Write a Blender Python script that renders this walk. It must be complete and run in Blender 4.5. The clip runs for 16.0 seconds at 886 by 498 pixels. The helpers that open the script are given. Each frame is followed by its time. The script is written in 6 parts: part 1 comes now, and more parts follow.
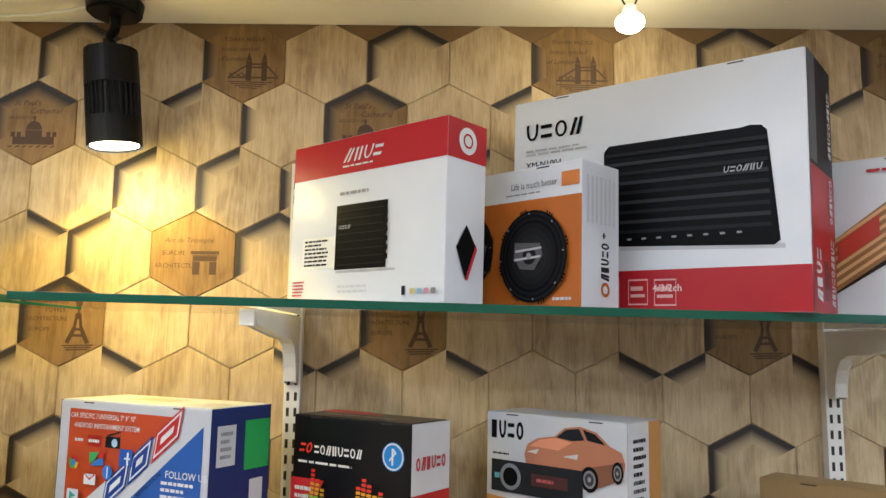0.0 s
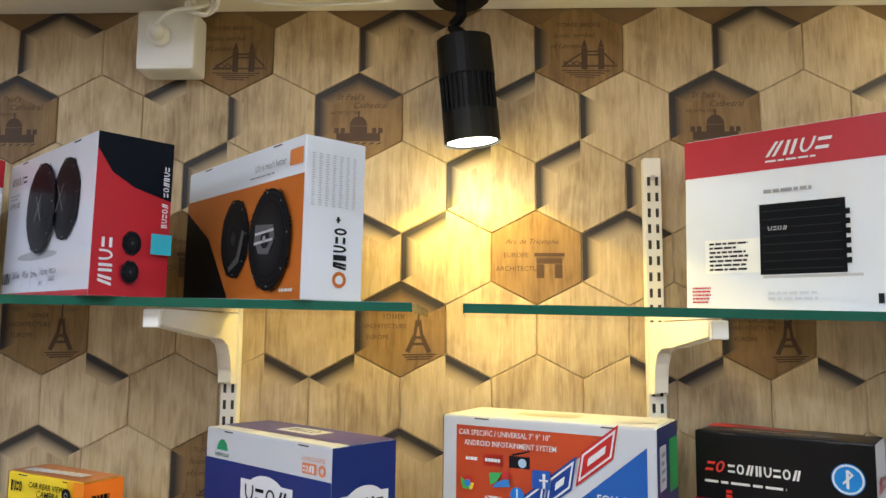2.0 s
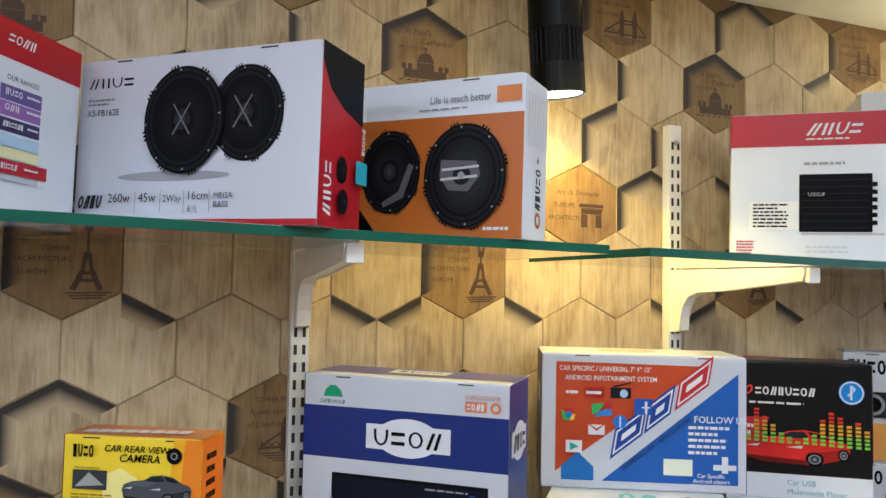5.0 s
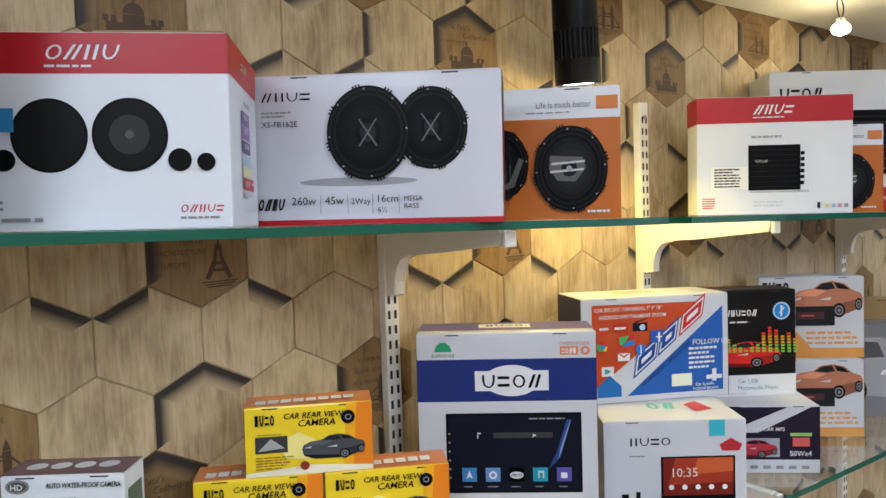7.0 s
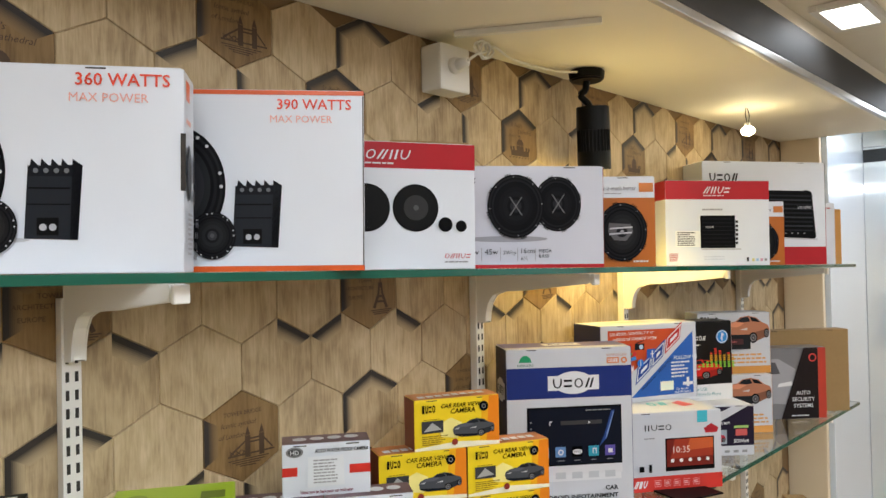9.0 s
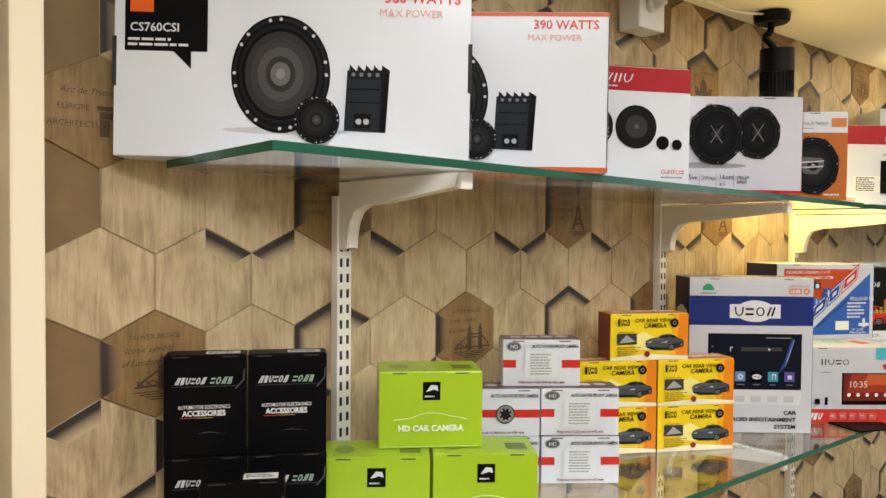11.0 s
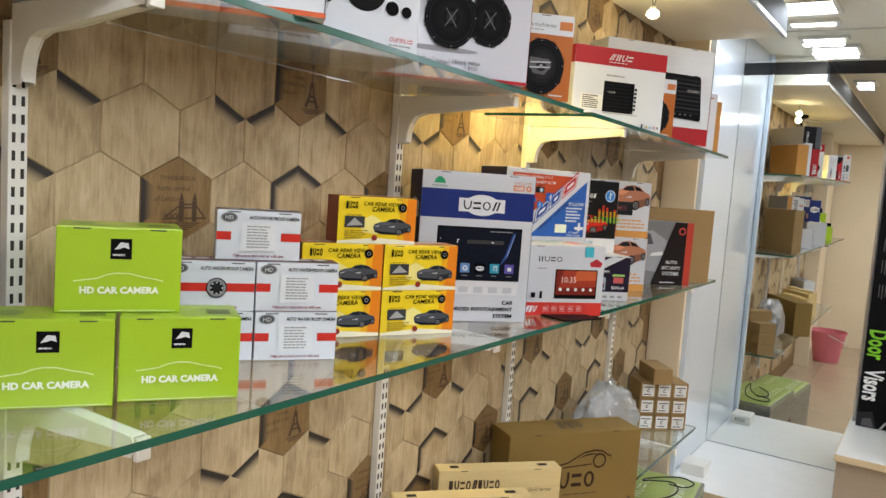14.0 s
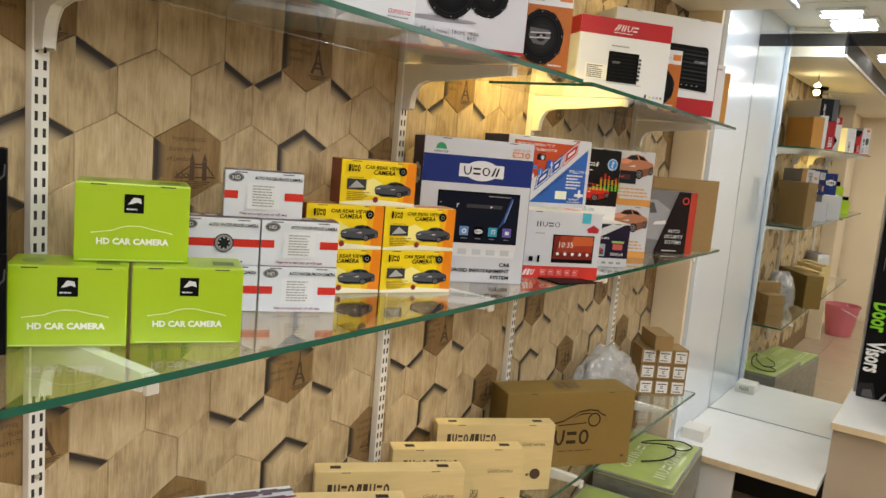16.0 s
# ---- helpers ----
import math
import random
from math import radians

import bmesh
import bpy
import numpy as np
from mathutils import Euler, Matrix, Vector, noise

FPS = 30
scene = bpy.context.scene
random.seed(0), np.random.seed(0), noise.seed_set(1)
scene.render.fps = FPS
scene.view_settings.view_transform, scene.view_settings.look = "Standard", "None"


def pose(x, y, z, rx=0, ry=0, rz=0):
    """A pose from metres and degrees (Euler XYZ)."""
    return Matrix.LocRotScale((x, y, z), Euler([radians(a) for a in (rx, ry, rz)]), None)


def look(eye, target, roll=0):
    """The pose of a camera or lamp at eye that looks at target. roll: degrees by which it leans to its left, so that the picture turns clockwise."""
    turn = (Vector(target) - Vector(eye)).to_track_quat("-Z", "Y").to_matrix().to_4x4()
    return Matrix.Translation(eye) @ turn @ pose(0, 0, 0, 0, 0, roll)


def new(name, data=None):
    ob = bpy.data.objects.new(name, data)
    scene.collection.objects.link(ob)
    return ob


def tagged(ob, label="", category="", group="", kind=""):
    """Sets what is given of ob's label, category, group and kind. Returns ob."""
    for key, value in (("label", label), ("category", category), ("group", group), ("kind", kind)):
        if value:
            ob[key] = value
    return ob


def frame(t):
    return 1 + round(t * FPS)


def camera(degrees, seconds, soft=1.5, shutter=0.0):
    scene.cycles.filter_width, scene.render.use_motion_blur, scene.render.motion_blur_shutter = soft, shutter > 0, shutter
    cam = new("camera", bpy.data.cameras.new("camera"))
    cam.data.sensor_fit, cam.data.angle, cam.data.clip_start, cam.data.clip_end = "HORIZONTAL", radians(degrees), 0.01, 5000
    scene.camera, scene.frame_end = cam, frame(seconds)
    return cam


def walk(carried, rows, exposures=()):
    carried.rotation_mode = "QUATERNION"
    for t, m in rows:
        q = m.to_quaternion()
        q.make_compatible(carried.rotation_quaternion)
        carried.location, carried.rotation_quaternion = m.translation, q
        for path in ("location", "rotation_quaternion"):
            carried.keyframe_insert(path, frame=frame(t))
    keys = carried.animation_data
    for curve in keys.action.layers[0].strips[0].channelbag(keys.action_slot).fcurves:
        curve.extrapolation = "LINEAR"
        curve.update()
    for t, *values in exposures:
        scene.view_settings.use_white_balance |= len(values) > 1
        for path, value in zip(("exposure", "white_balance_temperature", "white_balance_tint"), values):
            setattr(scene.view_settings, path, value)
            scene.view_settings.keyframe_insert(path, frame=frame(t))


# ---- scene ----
cam = camera(60.7, 16.0)
PATH = [
    (0, (-0.019, 0.029, 1.678), (-0.031, 2.013, 1.927), 0.7),
    (0.5, (-0.111, 0.028, 1.704), (-0.161, 2.011, 1.956), 0.4),
    (1, (-0.234, 0.073, 1.704), (-0.3, 2.056, 1.961), 0.3),
    (1.5, (-0.362, 0.123, 1.703), (-0.447, 2.107, 1.941), 0.2),
    (2, (-0.522, 0.097, 1.704), (-0.596, 2.084, 1.919), 0.3),
    (2.5, (-0.674, 0.061, 1.704), (-0.723, 2.051, 1.896), 0.3),
    (3, (-0.801, 0.078, 1.701), (-0.799, 2.07, 1.877), 0.4),
    (3.5, (-0.881, 0.119, 1.705), (-0.826, 2.111, 1.878), 0.4),
    (4, (-0.939, 0.162, 1.685), (-0.724, 2.144, 1.842), 1.5),
    (4.5, (-0.992, 0.183, 1.68), (-0.506, 2.119, 1.808), 2.0),
    (4.7, (-1.028, 0.176, 1.68), (-0.431, 2.081, 1.801), 1.7),
    (6.8, (-1.417, 0.219, 1.766), (-0.276, 1.859, 1.666), -2.4),
    (7, (-1.508, 0.215, 1.754), (-0.317, 1.818, 1.654), -1.9),
    (7.5, (-1.688, 0.162, 1.75), (-0.439, 1.721, 1.647), -0.8),
    (8, (-1.846, 0.201, 1.742), (-0.523, 1.698, 1.663), -0.1),
    (8.5, (-1.995, 0.204, 1.76), (-0.586, 1.624, 1.763), -0.7),
    (9, (-2.099, 0.196, 1.761), (-0.617, 1.539, 1.786), -1.2),
    (9.5, (-2.192, 0.179, 1.749), (-0.742, 1.557, 1.777), -1.4),
    (10, (-2.289, 0.178, 1.732), (-1.008, 1.713, 1.784), -1.2),
    (10.2, (-2.324, 0.195, 1.725), (-1.097, 1.774, 1.768), -0.6),
    (12.3, (-2.289, 0.231, 1.565), (-0.88, 1.643, 1.418), 2.3),
    (12.5, (-2.287, 0.228, 1.561), (-0.866, 1.628, 1.421), 2.4),
    (13, (-2.267, 0.214, 1.583), (-0.796, 1.561, 1.435), 2.6),
    (13.5, (-2.25, 0.215, 1.579), (-0.705, 1.474, 1.414), 3.0),
    (14, (-2.222, 0.196, 1.559), (-0.554, 1.283, 1.369), 3.9),
    (14.5, (-2.172, 0.09, 1.551), (-0.406, 1.008, 1.351), 4.8),
    (15, (-2.17, 0.073, 1.535), (-0.445, 1.056, 1.294), 6.6),
    (15.5, (-2.217, 0.085, 1.551), (-0.561, 1.169, 1.262), 5.8),
    (16, (-2.259, 0.116, 1.561), (-0.626, 1.235, 1.281), 4.9),
]
EXPOSURES = [(0.0, -0.05, 6000, 10), (2.5, -0.12, 5750, 10), (4.5, -0.14, 5600, 10), (7.0, -0.1, 5850, 10), (9.0, -0.06, 6450, 10), (10.0, 0.06, 7250, 10), (12.5, -0.05, 6450, 10), (14.5, -0.09, 6600, 10), (16.0, -0.13, 7200, 10)]
walk(cam, [(t, look(eye, target, roll)) for t, eye, target, roll in PATH], EXPOSURES)

# ---- light ----
world = bpy.data.worlds.new("world")
scene.world = world
world.use_nodes = True
world.node_tree.nodes["Background"].inputs[0].default_value = (0.9, 0.95, 1.0, 1)
world.node_tree.nodes["Background"].inputs[1].default_value = 0.02


def lamp(name, kind, m, watts, color, **extra):
    data = bpy.data.lights.new(name, kind)
    data.energy, data.color = watts, color
    if kind == "AREA":
        data.shape, data.size, data.size_y = "RECTANGLE", extra["size"], extra["size_y"]
    if kind == "SPOT":
        data.spot_size, data.spot_blend, data.shadow_soft_size = radians(extra["cone"]), extra["blend"], 0.02
    if kind == "POINT":
        data.shadow_soft_size = extra["radius"]
    ob = new(name, data)
    ob.matrix_world = m
    return ob


SOFFIT, CEIL, WALL_Y, MIRROR_X, FLOOR = 2.2, 2.36, 1.225, 1.75, 0.0
# (x, y, width, depth, watts) of each light panel
# The last seven are unseen, added to light the shelves and the bench.
PANELS = [(1.24, 0.745, 0.22, 0.2, 2.8), (1.557, 0.765, 0.08, 0.18, 1.0), (0.0, 0.7, 0.2, 0.09, 0.4), (0.45, -0.3, 0.5, 0.5, 1.0), (-0.9, 0.0, 0.5, 0.5, 3.9), (-2.3, 0.0, 0.5, 0.5, 12.5), (0.45, -1.1, 0.5, 0.5, 4.2), (-0.9, -1.1, 0.5, 0.5, 7.0), (-2.3, -1.1, 0.5, 0.5, 8.7), (1.44, -1.1, 0.5, 0.5, 5.4)]
for px, py, wide, deep, watts in PANELS:
    lamp("panel_light", "AREA", pose(px, py, CEIL - 0.035, 0, 0, 0), watts, (0.83, 0.965, 1.15), size=wide, size_y=deep)


# ---- materials ----
def material(name, color, rough=0.5, metal=0.0, vary=0.0, scale=6.0, bump=0.0, bump_scale=60.0, coat=0.0, rand=0.0, stretch=(1, 1, 1), fine=0.0, gloss=0.5):
    m = bpy.data.materials.new(name)
    m.use_nodes = True
    nodes, links = m.node_tree.nodes, m.node_tree.links
    shader = nodes["Principled BSDF"]
    shader.inputs["Base Color"].default_value = (*color, 1)
    shader.inputs["Roughness"].default_value = rough
    shader.inputs["Metallic"].default_value = metal
    shader.inputs["Specular IOR Level"].default_value = gloss
    shader.inputs["Coat Weight"].default_value = coat
    shader.inputs["Coat Roughness"].default_value = 0.12
    if not (vary or bump or rand or fine):
        return m
    place = nodes.new("ShaderNodeTexCoord")
    mapping = nodes.new("ShaderNodeMapping")
    mapping.inputs["Scale"].default_value = stretch
    links.new(place.outputs["Object"], mapping.inputs["Vector"])
    coords = mapping.outputs[0]
    if rand:
        which, shift, moved = nodes.new("ShaderNodeObjectInfo"), nodes.new("ShaderNodeVectorMath"), nodes.new("ShaderNodeVectorMath")
        shift.operation = "MULTIPLY"
        links.new(which.outputs["Random"], shift.inputs[0])
        shift.inputs[1].default_value = (31.0, 17.0, 23.0)
        links.new(coords, moved.inputs[0])
        links.new(shift.outputs[0], moved.inputs[1])
        coords = moved.outputs[0]
    big, small = nodes.new("ShaderNodeTexNoise"), nodes.new("ShaderNodeTexNoise")
    big.inputs["Scale"].default_value, big.inputs["Detail"].default_value = scale, 4
    small.inputs["Scale"].default_value, small.inputs["Detail"].default_value = bump_scale, 5
    links.new(coords, big.inputs["Vector"])
    links.new(coords, small.inputs["Vector"])
    value = nodes.new("ShaderNodeMath")
    value.operation = "MULTIPLY_ADD"
    links.new(big.outputs["Fac"], value.inputs[0])
    value.inputs[1].default_value = 2 * vary
    value.inputs[2].default_value = 1 - vary
    last = value.outputs[0]
    if fine:
        grain = nodes.new("ShaderNodeMath")
        grain.operation = "MULTIPLY_ADD"
        links.new(small.outputs["Fac"], grain.inputs[0])
        grain.inputs[1].default_value = 2 * fine
        grain.inputs[2].default_value = -fine
        total = nodes.new("ShaderNodeMath")
        links.new(last, total.inputs[0])
        links.new(grain.outputs[0], total.inputs[1])
        last = total.outputs[0]
    if rand:
        info = nodes.new("ShaderNodeObjectInfo")
        one = nodes.new("ShaderNodeMath")
        one.operation = "MULTIPLY_ADD"
        links.new(info.outputs["Random"], one.inputs[0])
        one.inputs[1].default_value = 2 * rand
        one.inputs[2].default_value = -rand
        total = nodes.new("ShaderNodeMath")
        links.new(last, total.inputs[0])
        links.new(one.outputs[0], total.inputs[1])
        last = total.outputs[0]
    hsv = nodes.new("ShaderNodeHueSaturation")
    hsv.inputs["Color"].default_value = (*color, 1)
    links.new(last, hsv.inputs["Value"])
    links.new(hsv.outputs["Color"], shader.inputs["Base Color"])
    if bump:
        relief = nodes.new("ShaderNodeBump")
        relief.inputs["Strength"].default_value = bump
        relief.inputs["Distance"].default_value = 0.002
        links.new(small.outputs["Fac"], relief.inputs["Height"])
        links.new(relief.outputs["Normal"], shader.inputs["Normal"])
    return m


def glowing(name, color, strength):
    m = bpy.data.materials.new(name)
    m.use_nodes = True
    shader = m.node_tree.nodes["Principled BSDF"]
    shader.inputs["Base Color"].default_value = (0.9, 0.9, 0.9, 1)
    shader.inputs["Emission Color"].default_value = (*color, 1)
    shader.inputs["Emission Strength"].default_value = strength
    return m


def glass_material(name, color, rough=0.0):
    m = bpy.data.materials.new(name)
    m.use_nodes = True
    shader = m.node_tree.nodes["Principled BSDF"]
    shader.inputs["Base Color"].default_value = (*color, 1)
    shader.inputs["Roughness"].default_value = rough
    shader.inputs["Transmission Weight"].default_value = 1.0
    shader.inputs["IOR"].default_value = 1.5
    return m


INKS = {}


def ink(color, gloss=0.35):
    """A printed ink of one colour, a little uneven."""
    key = (tuple(round(c, 3) for c in color), gloss)
    if key not in INKS:
        INKS[key] = material("ink", color, gloss, vary=0.06, scale=30, gloss=0.06 if max(color) < 0.06 else 0.28)
    return INKS[key]


def wood_print(name, light, mid, dark, blotch, rand):
    """Printed wood: soft blotches, long grain and short dark pores, shifted from piece to piece."""
    m = bpy.data.materials.new(name)
    m.use_nodes = True
    nodes, links = m.node_tree.nodes, m.node_tree.links
    shader = nodes["Principled BSDF"]
    shader.inputs["Roughness"].default_value = 0.5
    shader.inputs["Specular IOR Level"].default_value = 0.3
    place, which = nodes.new("ShaderNodeTexCoord"), nodes.new("ShaderNodeObjectInfo")
    shift, moved = nodes.new("ShaderNodeVectorMath"), nodes.new("ShaderNodeVectorMath")
    shift.operation = "MULTIPLY"
    shift.inputs[1].default_value = (31.0, 17.0, 23.0)
    links.new(which.outputs["Random"], shift.inputs[0])
    links.new(place.outputs["Object"], moved.inputs[0])
    links.new(shift.outputs[0], moved.inputs[1])

    def noise_at(stretch, scale, detail, twist=0.0):
        mapping, tex = nodes.new("ShaderNodeMapping"), nodes.new("ShaderNodeTexNoise")
        mapping.inputs["Scale"].default_value = stretch
        links.new(moved.outputs[0], mapping.inputs["Vector"])
        links.new(mapping.outputs[0], tex.inputs["Vector"])
        tex.inputs["Scale"].default_value, tex.inputs["Detail"].default_value, tex.inputs["Distortion"].default_value = scale, detail, twist
        return tex.outputs["Fac"]

    def blend(a, weight, b, offset=0.0):
        out = nodes.new("ShaderNodeMath")
        out.operation = "MULTIPLY_ADD"
        links.new(a, out.inputs[0])
        out.inputs[1].default_value = weight
        if b is None:
            out.inputs[2].default_value = offset
        else:
            links.new(b, out.inputs[2])
        return out.outputs[0]

    patches = noise_at((1, 1, 0.6), 20, 4, 0.6)
    grain = noise_at((5, 5, 0.45), 24, 5, 1.2)
    pores = noise_at((10, 10, 1.0), 48, 2, 0.5)
    fac = blend(which.outputs["Random"], rand, None, 0.5 - 0.5 * (blotch + 0.7 + 0.3) - 0.5 * rand)
    for source, weight in ((patches, blotch), (grain, 0.7), (pores, 0.3)):
        fac = blend(source, weight, fac)
    ramp = nodes.new("ShaderNodeValToRGB")
    ramp.color_ramp.elements[0].position, ramp.color_ramp.elements[0].color = 0.2, (*dark, 1)
    ramp.color_ramp.elements[1].position, ramp.color_ramp.elements[1].color = 0.8, (*light, 1)
    middle = ramp.color_ramp.elements.new(0.48)
    middle.color = (*mid, 1)
    links.new(fac, ramp.inputs[0])
    links.new(ramp.outputs[0], shader.inputs["Base Color"])
    relief = nodes.new("ShaderNodeBump")
    relief.inputs["Strength"].default_value, relief.inputs["Distance"].default_value = 0.12, 0.001
    links.new(grain, relief.inputs["Height"])
    links.new(relief.outputs["Normal"], shader.inputs["Normal"])
    return m


WOOD_MID, TAN_MID = (0.475, 0.358, 0.205), (0.235, 0.142, 0.055)
WOOD = wood_print("pale_wood_print", (0.63, 0.495, 0.305), WOOD_MID, (0.29, 0.2, 0.108), 0.9, 0.14)
ENGRAVED = wood_print("tan_wood_print", (0.31, 0.195, 0.082), TAN_MID, (0.14, 0.08, 0.03), 0.7, 0.08)
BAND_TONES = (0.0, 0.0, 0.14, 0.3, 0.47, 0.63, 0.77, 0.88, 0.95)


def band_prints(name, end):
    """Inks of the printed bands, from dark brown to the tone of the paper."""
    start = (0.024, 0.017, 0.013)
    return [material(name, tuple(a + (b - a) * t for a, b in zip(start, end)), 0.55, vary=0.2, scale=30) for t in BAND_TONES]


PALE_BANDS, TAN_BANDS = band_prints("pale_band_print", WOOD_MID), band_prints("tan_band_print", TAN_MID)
BURNT = material("burnt_brown_print", (0.07, 0.035, 0.014), 0.6, vary=0.2, scale=40)
JOINT = material("joint_brown", (0.2, 0.12, 0.05), 0.7, vary=0.2, scale=20)
CREAM_WALL = material("cream_paint", (0.8, 0.68, 0.5), 0.6, vary=0.05, scale=3, bump=0.08, bump_scale=220)
CEILING_PAINT = material("ceiling_paint", (0.84, 0.79, 0.66), 0.7, vary=0.04, scale=2, bump=0.1, bump_scale=160)
WHITE_WALL = material("white_paint", (0.62, 0.65, 0.73), 0.6, vary=0.04, scale=2, bump=0.06, bump_scale=180)
WHITE_GLOSS = material("white_gloss_panel", (0.7, 0.78, 0.87), 0.12, vary=0.03, scale=2, coat=0.5)
LAMINATE = material("white_laminate", (0.86, 0.88, 0.88), 0.3, vary=0.05, scale=9, coat=0.3)
LAMINATE_EDGE = material("cream_edge_band", (0.72, 0.58, 0.38), 0.5, vary=0.1, scale=12)
BEIGE = material("beige_laminate", (0.48, 0.4, 0.31), 0.45, vary=0.07, scale=5)
FLOOR_TILE = material("beige_floor_tile", (0.42, 0.32, 0.22), 0.2, vary=0.1, scale=4, rand=0.03)
# Track metal; the same dark colour gives the shade inside the bench.
DARK_METAL_AND_SHADE = material("dark_metal_and_shade", (0.03, 0.028, 0.026), 0.6, metal=0.2, vary=0.1, scale=14)
ALUMINIUM = material("aluminium_trim", (0.55, 0.54, 0.52), 0.32, metal=1.0, vary=0.08, scale=12)
STEEL_WHITE = material("white_coated_steel", (0.78, 0.75, 0.68), 0.4, vary=0.06, scale=14)
SLOT_DARK = material("slot_shadow", (0.03, 0.025, 0.02), 0.8)
MIRROR = material("mirror_silver", (0.86, 0.88, 0.86), 0.01, metal=1.0)
GLASS = glass_material("shelf_glass", (0.95, 0.99, 0.97))
GLASS_EDGE = material("green_glass_edge", (0.012, 0.095, 0.06), 0.15, vary=0.15, scale=9, gloss=0.4)
BLACK_PAINT = material("black_lamp_paint", (0.003, 0.003, 0.003), 0.4, vary=0.1, scale=20, gloss=0.16)
BLACK_GLASS = material("black_glass", (0.008, 0.008, 0.009), 0.05, gloss=0.6)
CARD_WHITE = material("white_card", (0.68, 0.715, 0.77), 0.4, vary=0.06, scale=9, coat=0.15)
MATT_WHITE = material("matt_white_card", (0.53, 0.55, 0.59), 0.45, vary=0.07, scale=9, coat=0.08)
DARK_KRAFT = material("dark_kraft_card", (0.23, 0.145, 0.034), 0.6, vary=0.1, scale=8, bump=0.12, bump_scale=90, fine=0.06)
KRAFT = material("kraft_card", (0.3, 0.19, 0.075), 0.75, vary=0.1, scale=8, bump=0.15, bump_scale=90, fine=0.06)
PLASTIC_WHITE = material("white_plastic", (0.78, 0.77, 0.72), 0.4, vary=0.04, scale=20)
LED = glowing("led_panel", (1.0, 0.97, 0.92), 9.0)
BULB_LED = glowing("bulb_glow", (1.0, 0.84, 0.5), 45.0)
WARM_LED = glowing("warm_lamp", (1.0, 0.86, 0.6), 30.0)


# ---- mesh helpers ----
def finish(name, bm, mat, parent=None, label="", smooth=False):
    mesh = bpy.data.meshes.new(name)
    bm.to_mesh(mesh)
    bm.free()
    for m in mat if isinstance(mat, (list, tuple)) else [mat]:
        mesh.materials.append(m)
    if smooth:
        for p in mesh.polygons:
            p.use_smooth = True
    ob = new(name, mesh)
    if parent is not None:
        ob.parent = parent
    if label:
        ob["label"] = label
    return ob


def part(name, bm, mat, parent, label="", smooth=False):
    return finish(name, bm, mat, parent, label, smooth)


def add_block(bm, x0, y0, z0, x1, y1, z1, bevel=0.0, mat=0):
    made = bmesh.ops.create_cube(bm, size=1)["verts"]
    for v in made:
        v.co = Vector((x0 + (v.co.x + 0.5) * (x1 - x0), y0 + (v.co.y + 0.5) * (y1 - y0), z0 + (v.co.z + 0.5) * (z1 - z0)))
    faces = {f for v in made for f in v.link_faces}
    for f in faces:
        f.material_index = mat
    if bevel:
        edges = list({e for v in made for e in v.link_edges})
        done = bmesh.ops.bevel(bm, geom=edges, offset=bevel, segments=2, affect="EDGES", profile=0.6)
        for f in done["faces"]:
            f.material_index = mat
    return bm


def block(x0, y0, z0, x1, y1, z1, bevel=0.0):
    return add_block(bmesh.new(), x0, y0, z0, x1, y1, z1, bevel)


def add_tube(bm, a, b, r0, r1=None, seg=16, cap=True):
    a, b = Vector(a), Vector(b)
    r1 = r0 if r1 is None else r1
    turn = (b - a).to_track_quat("Z", "Y").to_matrix().to_4x4()
    return bmesh.ops.create_cone(bm, cap_ends=cap, segments=seg, radius1=r0, radius2=r1, depth=(b - a).length, matrix=Matrix.Translation((a + b) / 2) @ turn)["verts"]


def path_tube(name, points, radius, mat, parent=None, label=""):
    """A bent wire as a mesh of its own."""
    bm = bmesh.new()
    rings = []
    for i, p in enumerate(points):
        p = Vector(p)
        way = (Vector(points[min(i + 1, len(points) - 1)]) - Vector(points[max(i - 1, 0)])).normalized()
        side = way.cross(Vector((0.31, 0.2, 0.93))).normalized()
        up = side.cross(way)
        rings.append([bm.verts.new(p + radius * (math.cos(a) * side + math.sin(a) * up)) for a in [k * math.pi / 3 for k in range(6)]])
    for a, b in zip(rings, rings[1:]):
        for k in range(6):
            bm.faces.new((a[k], a[(k + 1) % 6], b[(k + 1) % 6], b[k]))
    bm.faces.new(rings[0][::-1])
    bm.faces.new(rings[-1])
    return finish(name, bm, mat, parent, label, True)


def smooth_points(points, steps=6):
    """A Catmull-Rom line through the points."""
    pts = [Vector(p) for p in points]
    out = []
    for i in range(len(pts) - 1):
        a, b, c, d = pts[max(i - 1, 0)], pts[i], pts[i + 1], pts[min(i + 2, len(pts) - 1)]
        for k in range(steps):
            t = k / steps
            out.append(0.5 * (2 * b + (c - a) * t + (2 * a - 5 * b + 4 * c - d) * t * t + (3 * b - a - 3 * c + d) * t ** 3))
    return out + [pts[-1]]


def structure(ob, label, category):
    return tagged(ob, label, category, kind="structure")


# ---- structure ----
structure(finish("wall_north", block(-3.6, WALL_Y + 0.003, 0, MIRROR_X + 0.15, WALL_Y + 0.15, CEIL + 0.1), JOINT), "shop wall papered with pale wood hexagon wallpaper", "wall")
bm = block(-2.16, WALL_Y - 0.02, 0, -3.55, WALL_Y + 0.001, SOFFIT)
structure(finish("wall_left_panel", bm, CREAM_WALL), "plain cream painted wall beside the hexagon paper", "wall")
bm = block(1.07, 1.08, 0, 1.10, WALL_Y + 0.001, CEIL, 0.003)
structure(finish("wall_return", bm, CREAM_WALL), "narrow cream return at the end of the papered wall", "wall")
bm = block(1.103, 1.085, 0, MIRROR_X - 0.002, 1.12, CEIL, 0.002)
